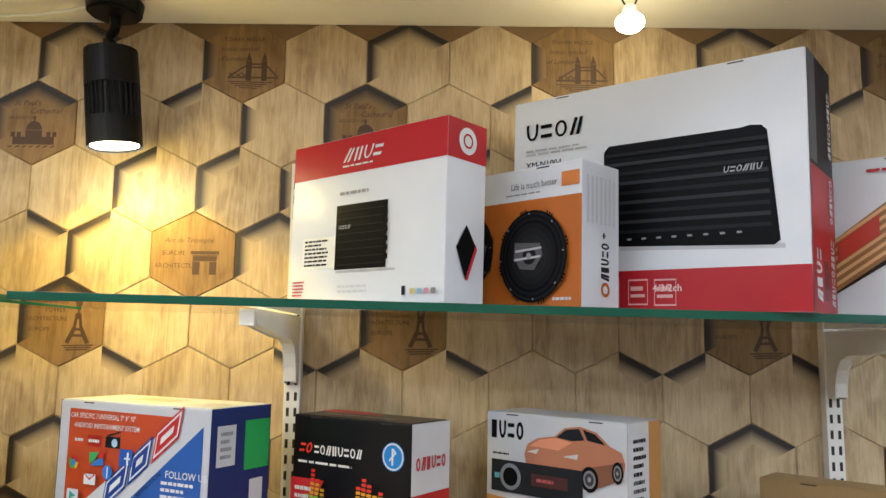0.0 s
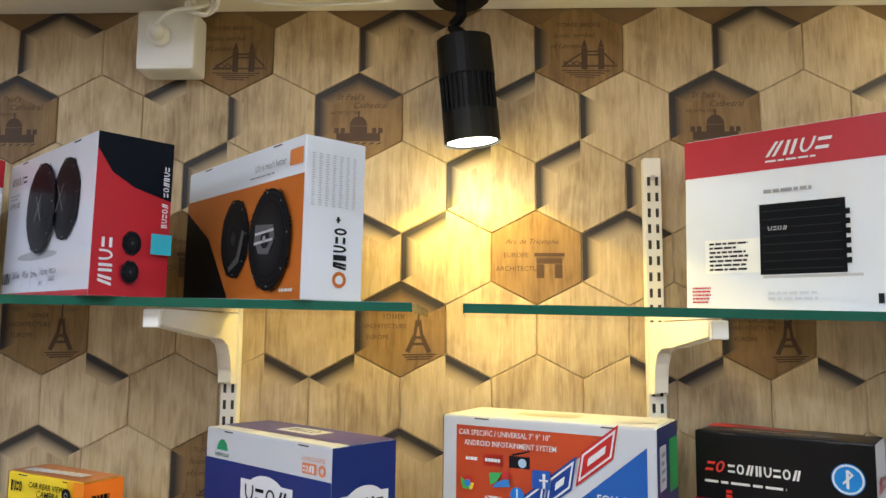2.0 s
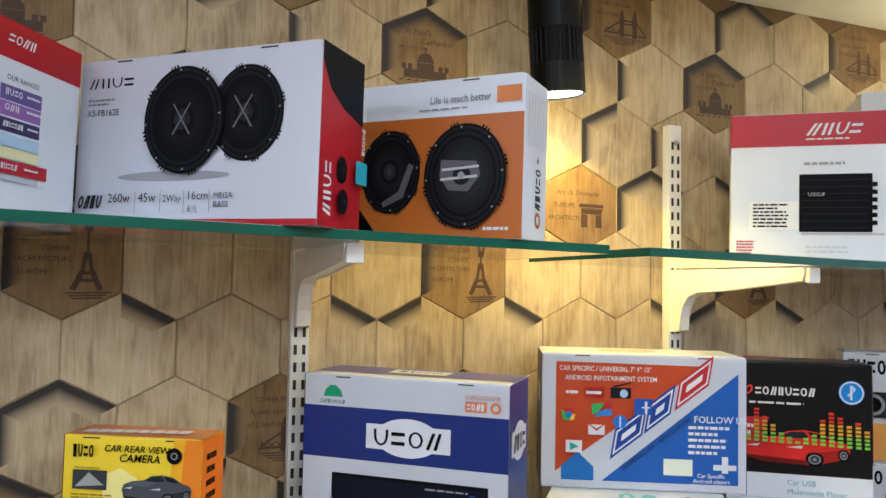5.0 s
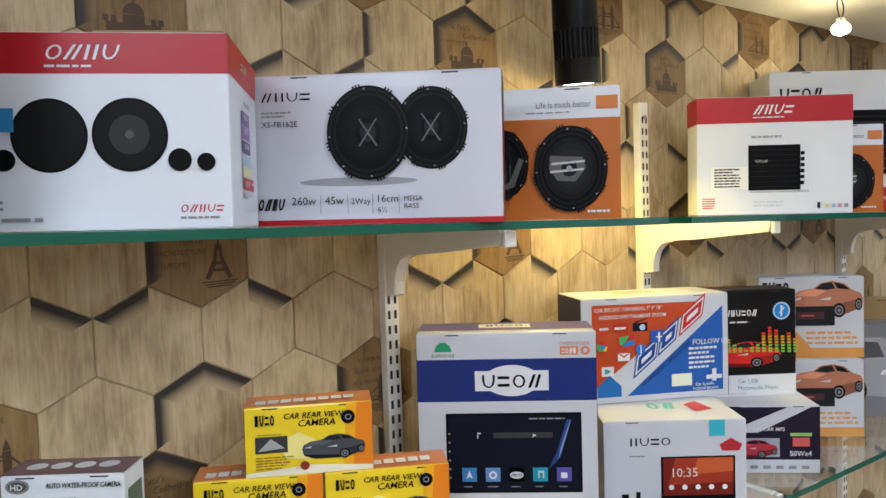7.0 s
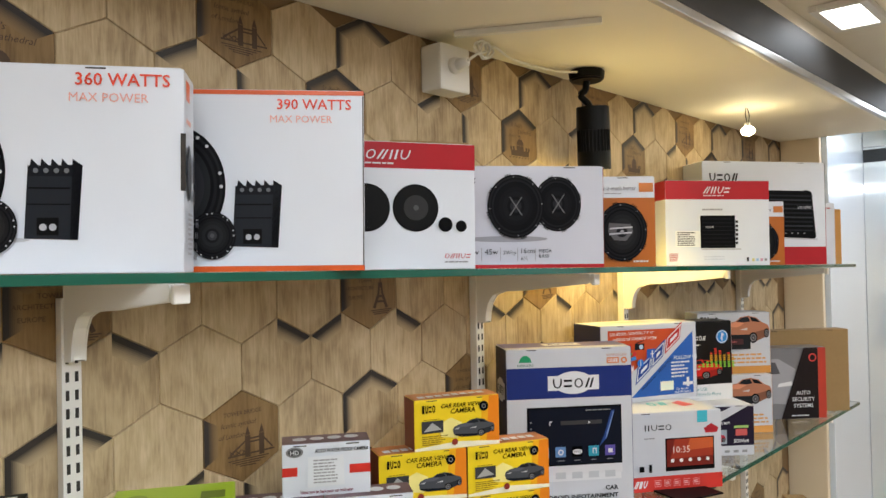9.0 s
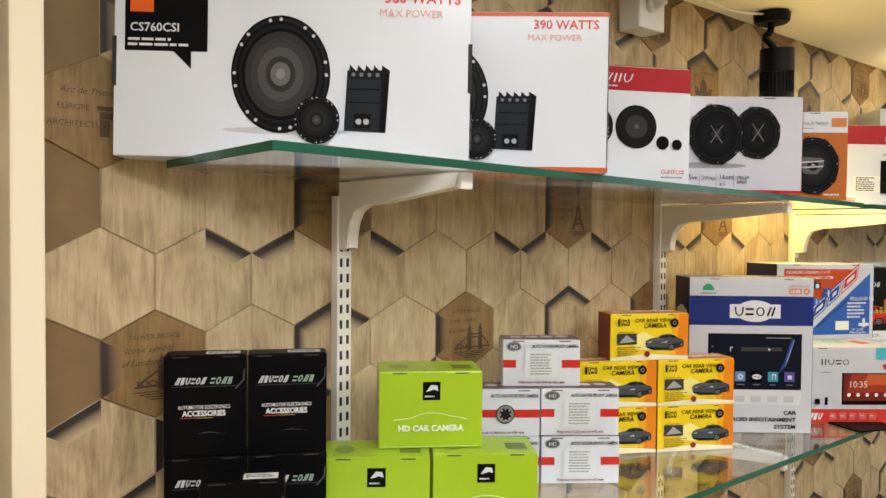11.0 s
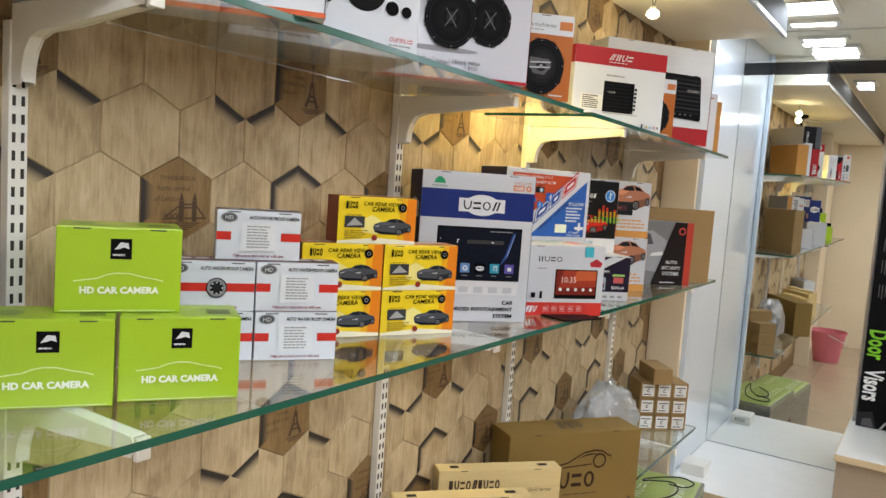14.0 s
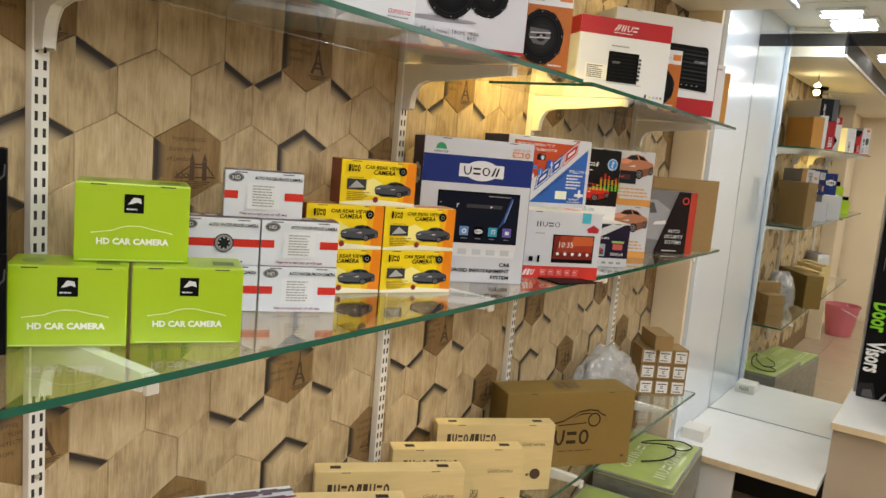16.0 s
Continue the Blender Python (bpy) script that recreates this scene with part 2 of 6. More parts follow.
structure(finish("wall_gloss_panel", bm, WHITE_GLOSS), "glossy white wall panel beside the tall mirror", "wall")
bm = block(1.103, 1.06, 0.3, 1.135, 1.083, CEIL - 0.002, 0.004)
structure(finish("trim_panel", bm, WHITE_GLOSS), "white upright trim on the glossy panel", "trim")
bm = block(MIRROR_X, -2.6, 0, MIRROR_X + 0.15, WALL_Y + 0.001, CEIL + 0.1)
structure(finish("wall_east", bm, WHITE_WALL), "white painted end wall with the mirror on it", "wall")
# Unseen wall, added to close the room; its mid tone keeps bounced light down.
structure(finish("wall_south", block(-3.6, -2.75, 0, MIRROR_X + 0.15, -2.6, CEIL + 0.1), BEIGE), "unseen plain beige wall closing the shop, toned down to cut bounce", "wall")
structure(finish("wall_west", block(-3.75, -2.75, 0, -3.6, WALL_Y + 0.15, CEIL + 0.1), CREAM_WALL), "plain cream wall at the far end of the shop", "wall")
structure(finish("ceiling", block(-3.6, -2.6, CEIL, MIRROR_X, WALL_Y + 0.001, CEIL + 0.1), CEILING_PAINT), "off-white painted ceiling with square light panels", "ceiling")
bm = block(-3.59, 0.80, SOFFIT, 1.06, WALL_Y + 0.001, CEIL - 0.002, 0.002)
structure(finish("ceiling_soffit", bm, CEILING_PAINT), "lowered off-white ceiling strip above the shelves", "ceiling")
bm = block(-3.59, 0.784, SOFFIT - 0.004, 1.065, 0.7985, SOFFIT + 0.014, 0.002)
structure(finish("trim_soffit", bm, ALUMINIUM), "brushed metal edge trim along the lowered ceiling", "trim")
bm = block(-3.59, 0.786, SOFFIT + 0.0155, 1.062, 0.7985, SOFFIT + 0.115, 0.003)
structure(finish("trim_track", bm, DARK_METAL_AND_SHADE), "dark metal track above the ceiling trim", "trim")

# floor of large square tiles
floor = structure(finish("floor", block(-3.6, -2.6, -0.1, MIRROR_X, WALL_Y + 0.001, -0.004), JOINT), "beige glossy tiled shop floor", "floor")
tile_mesh = None
for i in range(9):
    for j in range(7):
        x, y = -3.6 + i * 0.6, -2.6 + j * 0.6
        if x > MIRROR_X - 0.1:
            continue
        if tile_mesh is None:
            tile = part("tile", block(0.0015, 0.0015, -0.004, 0.5985, 0.5985, 0.0, 0.001), FLOOR_TILE, floor)
            tile_mesh = tile.data
        else:
            tile = new("tile", tile_mesh)
            tile.parent = floor
        wide = min(0.6, MIRROR_X - x)
        deep = min(0.6, WALL_Y - y)
        tile.matrix_world = Matrix.Translation((x, y, 0)) @ Matrix.Diagonal((wide / 0.6, deep / 0.6, 1, 1))

# mirror on the end wall, in two sheets
bm = add_block(block(MIRROR_X - 0.006, 0.44, 0.302, MIRROR_X - 0.001, 1.083, 2.222), MIRROR_X - 0.006, 0.44, 2.226, MIRROR_X - 0.001, 1.083, CEIL - 0.003)
mirror = tagged(finish("wall_mirror", bm, MIRROR), "tall frameless wall mirror in two sheets", "mirror")
part("edge_strip", block(MIRROR_X - 0.012, 0.43, 0.302, MIRROR_X - 0.001, 0.4385, CEIL - 0.003, 0.001), ALUMINIUM, mirror, "thin metal edge strip")

structure(finish("trim_mirror_band", block(MIRROR_X - 0.011, 0.44, 2.156, MIRROR_X - 0.0065, 1.083, 2.214, 0.001), BLACK_GLASS), "black glass band below the mirror's joint", "trim")

# light panels in the ceiling
for px, py, wide, deep, watts in PANELS:
    h, k = wide / 2, deep / 2
    bm = bmesh.new()
    for x0, y0, x1, y1 in ((-h - 0.02, -k - 0.02, h + 0.02, -k), (-h - 0.02, k, h + 0.02, k + 0.02), (-h - 0.02, -k, -h, k), (h, -k, h + 0.02, k)):
        add_block(bm, px + x0, py + y0, CEIL - 0.016, px + x1, py + y1, CEIL - 0.001, 0.002)
    frame_ob = tagged(finish("ceiling_light", bm, PLASTIC_WHITE), "flat white light panel in the ceiling", "ceiling light", "ceiling panels")
    part("diffuser", block(px - h + 0.001, py - k + 0.001, CEIL - 0.012, px + h - 0.001, py + k - 0.001, CEIL - 0.003), LED, frame_ob, "glowing white diffuser")

# ---- hexagon wallpaper: a repeat of four columns and six rows ----
HEX_W, HEX_A, HEX_B, HEX_X0, HEX_Z0 = 0.135, 0.0725, 0.035, -0.357, 2.136
PITCH = HEX_A + HEX_B
HALF, TIP = HEX_W / 2, HEX_A / 2 + HEX_B
CORNERS = {"T": (0, TIP), "TR": (HALF, HEX_A / 2), "BR": (HALF, -HEX_A / 2), "B": (0, -TIP), "BL": (-HALF, -HEX_A / 2), "TL": (-HALF, HEX_A / 2)}
SIDES = {"tl": ("TL", "T"), "tr": ("T", "TR"), "l": ("BL", "TL"), "r": ("TR", "BR")}
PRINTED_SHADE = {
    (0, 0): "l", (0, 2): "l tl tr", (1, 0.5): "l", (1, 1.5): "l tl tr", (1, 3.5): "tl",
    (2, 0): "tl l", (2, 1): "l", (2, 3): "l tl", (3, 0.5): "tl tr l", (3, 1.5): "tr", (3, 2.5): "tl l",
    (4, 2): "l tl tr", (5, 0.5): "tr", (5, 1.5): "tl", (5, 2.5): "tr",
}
MOTIFS = {(0, 0): "bridge", (1, 1.5): "dome", (3, 3.5): "arch", (4, 2): "tower"}


def text_faces(words, height, align="LEFT", bold=0.0, shear=0.0):
    """Flat lettering as (points, faces), its baseline at the origin."""
    curve = bpy.data.curves.new("lettering", "FONT")
    curve.body, curve.size, curve.align_x, curve.shear, curve.offset = words, 1.0, align, shear, bold
    curve.resolution_u = 2
    ob = bpy.data.objects.new("lettering", curve)
    mesh = ob.to_mesh()
    points = [(v.co.x * height * 1.38, v.co.y * height * 1.38) for v in mesh.vertices]
    faces = [tuple(p.vertices) for p in mesh.polygons]
    ob.to_mesh_clear()
    bpy.data.objects.remove(ob)
    bpy.data.curves.remove(curve)
    return points, faces


def hex_mesh(name, mat):
    bm = bmesh.new()
    inset = 1 - 0.0011 / HALF
    low = [bm.verts.new((x, 0.0018, z)) for x, z in CORNERS.values()]
    mid = [bm.verts.new((x * inset, -0.0002, z * inset)) for x, z in CORNERS.values()]
    top = [bm.verts.new((x * inset * 0.988, -0.0008, z * inset * 0.988)) for x, z in CORNERS.values()]
    for a, b in ((low, mid), (mid, top)):
        for k in range(6):
            bm.faces.new((a[k], a[(k + 1) % 6], b[(k + 1) % 6], b[k]))
    bm.faces.new(top)
    bmesh.ops.recalc_face_normals(bm, faces=bm.faces)
    mesh = bpy.data.meshes.new(name)
    bm.to_mesh(mesh)
    bm.free()
    mesh.materials.append(mat)
    return mesh


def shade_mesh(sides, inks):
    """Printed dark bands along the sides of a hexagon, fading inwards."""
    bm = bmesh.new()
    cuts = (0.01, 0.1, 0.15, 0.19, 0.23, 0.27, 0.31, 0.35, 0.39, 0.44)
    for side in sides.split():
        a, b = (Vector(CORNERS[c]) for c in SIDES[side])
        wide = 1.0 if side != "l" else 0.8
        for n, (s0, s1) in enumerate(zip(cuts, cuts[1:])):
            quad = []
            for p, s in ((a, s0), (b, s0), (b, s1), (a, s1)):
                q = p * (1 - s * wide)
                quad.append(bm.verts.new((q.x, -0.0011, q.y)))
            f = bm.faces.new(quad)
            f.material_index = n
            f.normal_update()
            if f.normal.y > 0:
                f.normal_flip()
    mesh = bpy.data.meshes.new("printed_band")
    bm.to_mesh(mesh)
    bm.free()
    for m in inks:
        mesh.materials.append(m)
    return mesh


def flat(bm, points, faces=None, depth=-0.0012, mat=0):
    verts = [bm.verts.new((x, depth, z)) for x, z in points]
    for f in faces or [range(len(points))]:
        try:
            face = bm.faces.new([verts[i] for i in f])
        except ValueError:
            continue
        face.material_index = mat
        face.normal_update()
        if face.normal.y > 0:
            face.normal_flip()


def motif_mesh(kind):
    """The burnt drawing and words on a tan hexagon."""
    bm = bmesh.new()
    s = HALF

    def bar(x0, z0, x1, z1, w=0.02):
        a, b = Vector((x0, z0)) * s, Vector((x1, z1)) * s
        n = Vector((-(b - a).y, (b - a).x)).normalized() * w * s
        flat(bm, [tuple(p) for p in (a - n, b - n, b + n, a + n)])

    def words(text, x, z, h, shear=0.0):
        points, faces = text_faces(text, h * s, "CENTER", 0.0, shear)
        flat(bm, [(px + x * s, pz + z * s) for px, pz in points], faces)

    def block2(x0, z0, x1, z1):
        flat(bm, [(x0 * s, z0 * s), (x1 * s, z0 * s), (x1 * s, z1 * s), (x0 * s, z1 * s)])

    if kind == "bridge":
        words("TOWER BRIDGE", 0.0, 0.5, 0.1)
        words("Iconic symbol", -0.12, 0.25, 0.12, 0.3)
        words("of London", -0.3, 0.0, 0.12, 0.3)
        for x in (0.12, 0.5):
            block2(x - 0.07, -0.5, x + 0.07, 0.0)
            flat(bm, [((x - 0.07) * s, 0.01 * s), ((x + 0.07) * s, 0.01 * s), (x * s, 0.22 * s)])
        bar(0.12, -0.08, 0.5, -0.08), bar(0.12, -0.16, 0.5, -0.16)
        for x in (-0.35, -0.2, -0.05):
            bar(x, -0.42, x + 0.15, -0.3, 0.012), bar(x, -0.3, x + 0.15, -0.42, 0.012)
        bar(-0.4, -0.42, 0.85, -0.42), bar(-0.35, -0.38, 0.06, -0.12), bar(0.56, -0.12, 0.8, -0.38)
        for n in range(4):
            bar(-0.4 + 0.1 * n, -0.52 - 0.05 * n, 0.7 - 0.12 * n, -0.54 - 0.05 * n, 0.012)
    elif kind == "dome":
        words("St Paul's", -0.2, 0.42, 0.14, 0.3)
        words("Cathedral", 0.25, 0.22, 0.14, 0.3)
        words("ARCHITECTURE", -0.3, 0.08, 0.07)
        block2(-0.5, -0.55, 0.5, -0.36)
        block2(-0.2, -0.36, 0.2, -0.2)
        flat(bm, [(0.2 * s * math.cos(a), (-0.19 + 0.22 * math.sin(a)) * s) for a in [k * math.pi / 8 for k in range(9)]])
        bar(0, 0.0, 0, 0.15)
        for x in (-0.5, -0.36, 0.36, 0.5):
            block2(x - 0.05, -0.36, x + 0.05, -0.24)
        for n in range(7):
            bar(-0.6 + 0.17 * n, -0.62, -0.5 + 0.17 * n, -0.58, 0.015)
    elif kind == "arch":
        words("Arc de Triomphe", -0.1, 0.3, 0.12, 0.3)
        words("EUROPE", -0.45, 0.0, 0.11)
        words("ARCHITECTURE", -0.35, -0.3, 0.11)
        block2(-0.05, 0.02, 0.62, 0.1)
        block2(0.0, -0.14, 0.57, -0.02)
        block2(0.0, -0.46, 0.17, -0.15)
        block2(0.4, -0.46, 0.57, -0.15)
        for n in range(3):
            bar(0.0, -0.05 + 0.045 * n, 0.6, -0.05 + 0.045 * n, 0.008)
    else:
        words("EIFFEL", -0.35, 0.42, 0.1)
        words("TOWER", -0.15, 0.22, 0.1)
        words("ARCHITECTURE", -0.35, 0.02, 0.1)
        words("EUROPE", -0.5, -0.22, 0.1)
        bar(0.4, 0.1, 0.4, 0.55, 0.02)
        for sgn in (-1, 1):
            bar(0.4 + 0.03 * sgn, 0.2, 0.4 + 0.08 * sgn, -0.15, 0.035)
            bar(0.4 + 0.08 * sgn, -0.15, 0.4 + 0.24 * sgn, -0.5, 0.05)
        bar(0.28, -0.18, 0.52, -0.18, 0.03), bar(0.24, -0.32, 0.56, -0.32, 0.03), bar(0.33, 0.08, 0.47, 0.08, 0.02)
        for n in range(3):
            bar(0.05 + 0.05 * n, -0.56 - 0.05 * n, 0.8 - 0.07 * n, -0.54 - 0.05 * n, 0.014)
    mesh = bpy.data.meshes.new("burnt_drawing")
    bm.to_mesh(mesh)
    bm.free()
    mesh.materials.append(BURNT)
    return mesh


def build_hexagons():
    paper = structure(new("wallpaper"), "hexagon wallpaper printed like pale and tan wood blocks", "wallpaper")
    plain, tan = hex_mesh("hexagon", WOOD), hex_mesh("hexagon", ENGRAVED)
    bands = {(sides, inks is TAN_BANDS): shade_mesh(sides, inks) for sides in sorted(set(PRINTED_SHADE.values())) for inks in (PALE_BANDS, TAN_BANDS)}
    drawings = {kind: motif_mesh(kind) for kind in MOTIFS.values()}
    for r in range(-1, 19):
        z = HEX_Z0 - PITCH * r
        for i in range(-14, 12):
            k = i + 0.5 * (r % 2)
            x = HEX_X0 + HEX_W * k
            if x < -2.13 + HALF or x > 1.065 - HALF * 0.2 or z + TIP > SOFFIT + 0.09 or z < 0.2:
                continue
            key = (r % 6, k % 4)
            tan_one = key in MOTIFS
            holder = new("hexagon", tan if tan_one else plain)
            holder.parent, holder.location = paper, (x, WALL_Y, z)
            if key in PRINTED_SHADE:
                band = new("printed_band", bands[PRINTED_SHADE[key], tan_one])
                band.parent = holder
            if tan_one:
                drawing = new("burnt_drawing", drawings[MOTIFS[key]])
                drawing.parent = holder


# ---- shelves ----
SHELF_Z, SLOPE, SHELF_FRONT = (1.739, 1.241, 0.628), (0.016, 0.006, 0.006), 0.905
TILT = [pose(0, 0, 0, 0, math.degrees(math.atan(s)), 0) for s in SLOPE]


def shelf_height(n, x):
    return SHELF_Z[n] - SLOPE[n] * (x + 0.9)


def glass_pane(n, x0, x1, front, back, drop=0.0):
    mid = (x0 + x1) / 2
    w, d = x1 - x0, back - front
    bm = block(-w / 2 + 0.0006, 0.0006, -0.01, w / 2 - 0.0006, d, 0.0)
    pane = tagged(finish("glass_shelf", bm, GLASS), "clear glass shelf with a dark green polished edge", "shelf", "glass shelves")
    pane.visible_shadow = False
    pane.matrix_world = Matrix.Translation((mid, front, shelf_height(n, mid) - drop)) @ TILT[n]
    edge = part("front_edge", block(-w / 2, -0.0012, -0.0101, w / 2, 0.0004, 0.0001, 0.0004), GLASS_EDGE, pane, "dark green polished glass edge")
    for side in (-1, 1):
        part("end_edge", block(side * w / 2 - 0.0005, 0.001, -0.0101, side * w / 2 + 0.0005, d, 0.0001), GLASS_EDGE, pane, "dark green polished glass edge")
    return pane


def upright(x, z0, z1):
    rail = tagged(finish("slotted_upright", block(x - 0.0125, WALL_Y - 0.02, z0, x + 0.0125, WALL_Y - 0.002, z1, 0.0015), STEEL_WHITE), "white slotted steel shelf upright on the wall", "shelf upright", "shelf uprights")
    bm = bmesh.new()
    z = z0 + 0.02
    while z < z1 - 0.02:
        for side in (-0.0058, 0.0058):
            add_block(bm, x + side - 0.0022, WALL_Y - 0.0206, z, x + side + 0.0022, WALL_Y - 0.0198, z + 0.013)
        z += 0.0235
    tagged(part("punched_slot", bm, SLOT_DARK, rail, "dark punched slots"), kind="stuff")
    bm = bmesh.new()
    for zz in (z0 + 0.05, (z0 + z1) / 2, z1 - 0.03):
        add_tube(bm, (x, WALL_Y - 0.023, zz), (x, WALL_Y - 0.019, zz), 0.004, 0.004, 10)
    tagged(part("screw", bm, ALUMINIUM, rail, "small screw heads"), kind="stuff")
    return rail


def bracket(x, n, length=0.27):
    """A pressed steel arm: flat top, tapering side plates and a curved root."""
    z = shelf_height(n, x) - 0.0115
    arm = tagged(new("shelf_bracket"), "cream-white pressed steel shelf bracket", "shelf bracket", "shelf brackets")
    arm.location = (x, WALL_Y - 0.02, z)
    outline = [(0, 0), (-length, 0), (-length - 0.004, -0.006), (-length, -0.018)]
    outline += [(-0.12, -0.033), (-0.065, -0.036), (-0.042, -0.044), (-0.03, -0.06), (-0.024, -0.08), (-0.022, -0.1), (0, -0.102)]
    for side in (-1, 1):
        bm = bmesh.new()
        a = [bm.verts.new((side * 0.0085 - 0.001, y, zz)) for y, zz in outline]
        b = [bm.verts.new((side * 0.0085 + 0.001, y, zz)) for y, zz in outline]
        bm.faces.new(a), bm.faces.new(b[::-1])
        for k in range(len(a)):
            bm.faces.new((a[k], b[k], b[(k + 1) % len(a)], a[(k + 1) % len(a)]))
        bmesh.ops.recalc_face_normals(bm, faces=bm.faces)
        part("side_plate", bm, STEEL_WHITE, arm)
    part("top_plate", block(-0.0074, -length, -0.0022, 0.0074, -0.001, -0.0003, 0.0004), STEEL_WHITE, arm)
    bm = bmesh.new()
    low = [(-length + 0.02, -0.0185), (-0.12, -0.031), (-0.065, -0.034), (-0.042, -0.042), (-0.03, -0.058), (-0.024, -0.078), (-0.023, -0.098)]
    rows = [(bm.verts.new((-0.0074, y, zz)), bm.verts.new((0.0074, y, zz))) for y, zz in low]
    for a, b in zip(rows, rows[1:]):
        bm.faces.new((a[0], a[1], b[1], b[0]))
    part("inner_flange", bm, STEEL_WHITE, arm)
    part("tip_clip", block(-0.0095, -length - 0.012, -0.021, 0.0095, -length - 0.0045, -0.0006, 0.002), STEEL_WHITE, arm)
    return arm


glass_pane(0, -1.97, -0.585, SHELF_FRONT, 1.2)
glass_pane(0, -0.53, 0.83, SHELF_FRONT, 1.2)
glass_pane(1, -1.97, -0.545, SHELF_FRONT, 1.2)
glass_pane(1, -0.54, 0.83, SHELF_FRONT, 1.2)
glass_pane(2, -1.97, -0.5, SHELF_FRONT + 0.03, 1.2)
glass_pane(2, -0.495, 0.88, SHELF_FRONT + 0.03, 1.2)
for x, z1 in ((-1.70, 1.72), (-0.875, 1.92), (-0.255, 1.96), (0.573, 1.72)):
    upright(x, 0.3, z1)
    for n in range(3):
        bracket(x, n)


# ---- ceiling fittings ----
def spotlight(base, aim):
    """A black track spot: ceiling rose, bent arm and a finned can."""
    base, aim = Vector(base), Vector(aim)
    lamp_ob = tagged(new("spotlight"), "black cylindrical ceiling spotlight shining down the wall", "spotlight")
    lamp_ob.location = base
    bm = bmesh.new()
    add_tube(bm, (0, 0, -0.026), (0, 0, -0.001), 0.04, 0.043, 32)
    bmesh.ops.bevel(bm, geom=[e for e in bm.edges if abs(e.verts[0].co.z - e.verts[1].co.z) < 1e-5], offset=0.004, segments=2, affect="EDGES")
    part("ceiling_rose", bm, BLACK_PAINT, lamp_ob)
    path_tube("arm", smooth_points([(0, 0, -0.02), (0.0, 0.004, -0.045), (-0.012, 0.01, -0.06), (0.004, 0.0, -0.078), (0.004, -0.01, -0.1)], 5), 0.0085, BLACK_PAINT, lamp_ob)
    way = (aim - base).normalized()
    top = Vector((0.004, -0.012, -0.088))
    long = 0.148
    can = bmesh.new()
    add_tube(can, top, top + way * 0.055, 0.0385, 0.0395, 40)
    part("can", can, BLACK_PAINT, lamp_ob)
    core = bmesh.new()
    add_tube(core, top + way * 0.055, top + way * 0.105, 0.0355, 0.0355, 40)
    part("core", core, BLACK_PAINT, lamp_ob)
    front = bmesh.new()
    add_tube(front, top + way * 0.105, top + way * long, 0.0395, 0.0395, 40, False)
    part("front_ring", front, BLACK_PAINT, lamp_ob)
    side = way.cross(Vector((1, 0, 0))).normalized()
    other = way.cross(side)
    fins = bmesh.new()
    for k in range(28):
        a = k * math.tau / 28
        out = math.cos(a) * side + math.sin(a) * other
        c = top + way * 0.08 + out * 0.037
        add_tube(fins, c - way * 0.025, c + way * 0.025, 0.0022, 0.0022, 6)
    tagged(part("cooling_fin", fins, BLACK_PAINT, lamp_ob), kind="stuff")
    lens = bmesh.new()
    add_tube(lens, top + way * (long - 0.006), top + way * (long - 0.003), 0.0345, 0.0345, 32)
    part("lens", lens, WARM_LED, lamp_ob, "glowing warm lens")
    return base + top + way * (long + 0.004), way


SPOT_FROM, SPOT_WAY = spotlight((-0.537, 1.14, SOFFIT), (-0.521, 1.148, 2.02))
lamp("spot_beam", "SPOT", look(SPOT_FROM, SPOT_FROM + Vector((0.02, 0.03, -0.85))), 7.0, (1.0, 0.67, 0.08), cone=122, blend=0.1)
lamp("spot_core", "SPOT", look(SPOT_FROM, SPOT_FROM + Vector((0.0, 0.12, -0.85))), 1.5, (1.0, 0.67, 0.08), cone=75, blend=1.0)
# Added fill without a fitting of its own: brightens the ceiling and upper wall.
SPOT_FILL_AT = Matrix.Translation(SPOT_FROM + Vector((0.0, -0.05, -0.03)))
lamp("spot_fill", "POINT", SPOT_FILL_AT, 1.25, (1.0, 0.78, 0.25), radius=0.025)

bulb = tagged(new("pendant_bulb"), "small lit bulb hanging on a short wire", "light bulb")
bulb.location = (0.234, 1.047, SOFFIT + 0.02)
path_tube("wire", smooth_points([(0, 0, -0.02), (0.014, 0.0, -0.042), (0.004, 0, -0.07)], 5), 0.0013, BLACK_PAINT, bulb)
path_tube("wire", smooth_points([(-0.01, 0, -0.02), (-0.016, 0.0, -0.042), (-0.003, 0, -0.07)], 5), 0.0013, BLACK_PAINT, bulb)
bm = bmesh.new()
bmesh.ops.create_uvsphere(bm, u_segments=24, v_segments=14, radius=0.017, matrix=pose(0, 0, -0.09) @ Matrix.Diagonal((1.2, 1.2, 0.85, 1)))
part("globe", bm, BULB_LED, bulb, "glowing warm globe", True)
bm = bmesh.new()
add_tube(bm, (0, 0, -0.078), (0, 0, -0.066), 0.011, 0.009, 16)
part("cap", bm, PLASTIC_WHITE, bulb)
lamp("bulb_light", "POINT", pose(0.234, 1.047, SOFFIT - 0.115), 0.3, (1.0, 0.82, 0.42), radius=0.02)

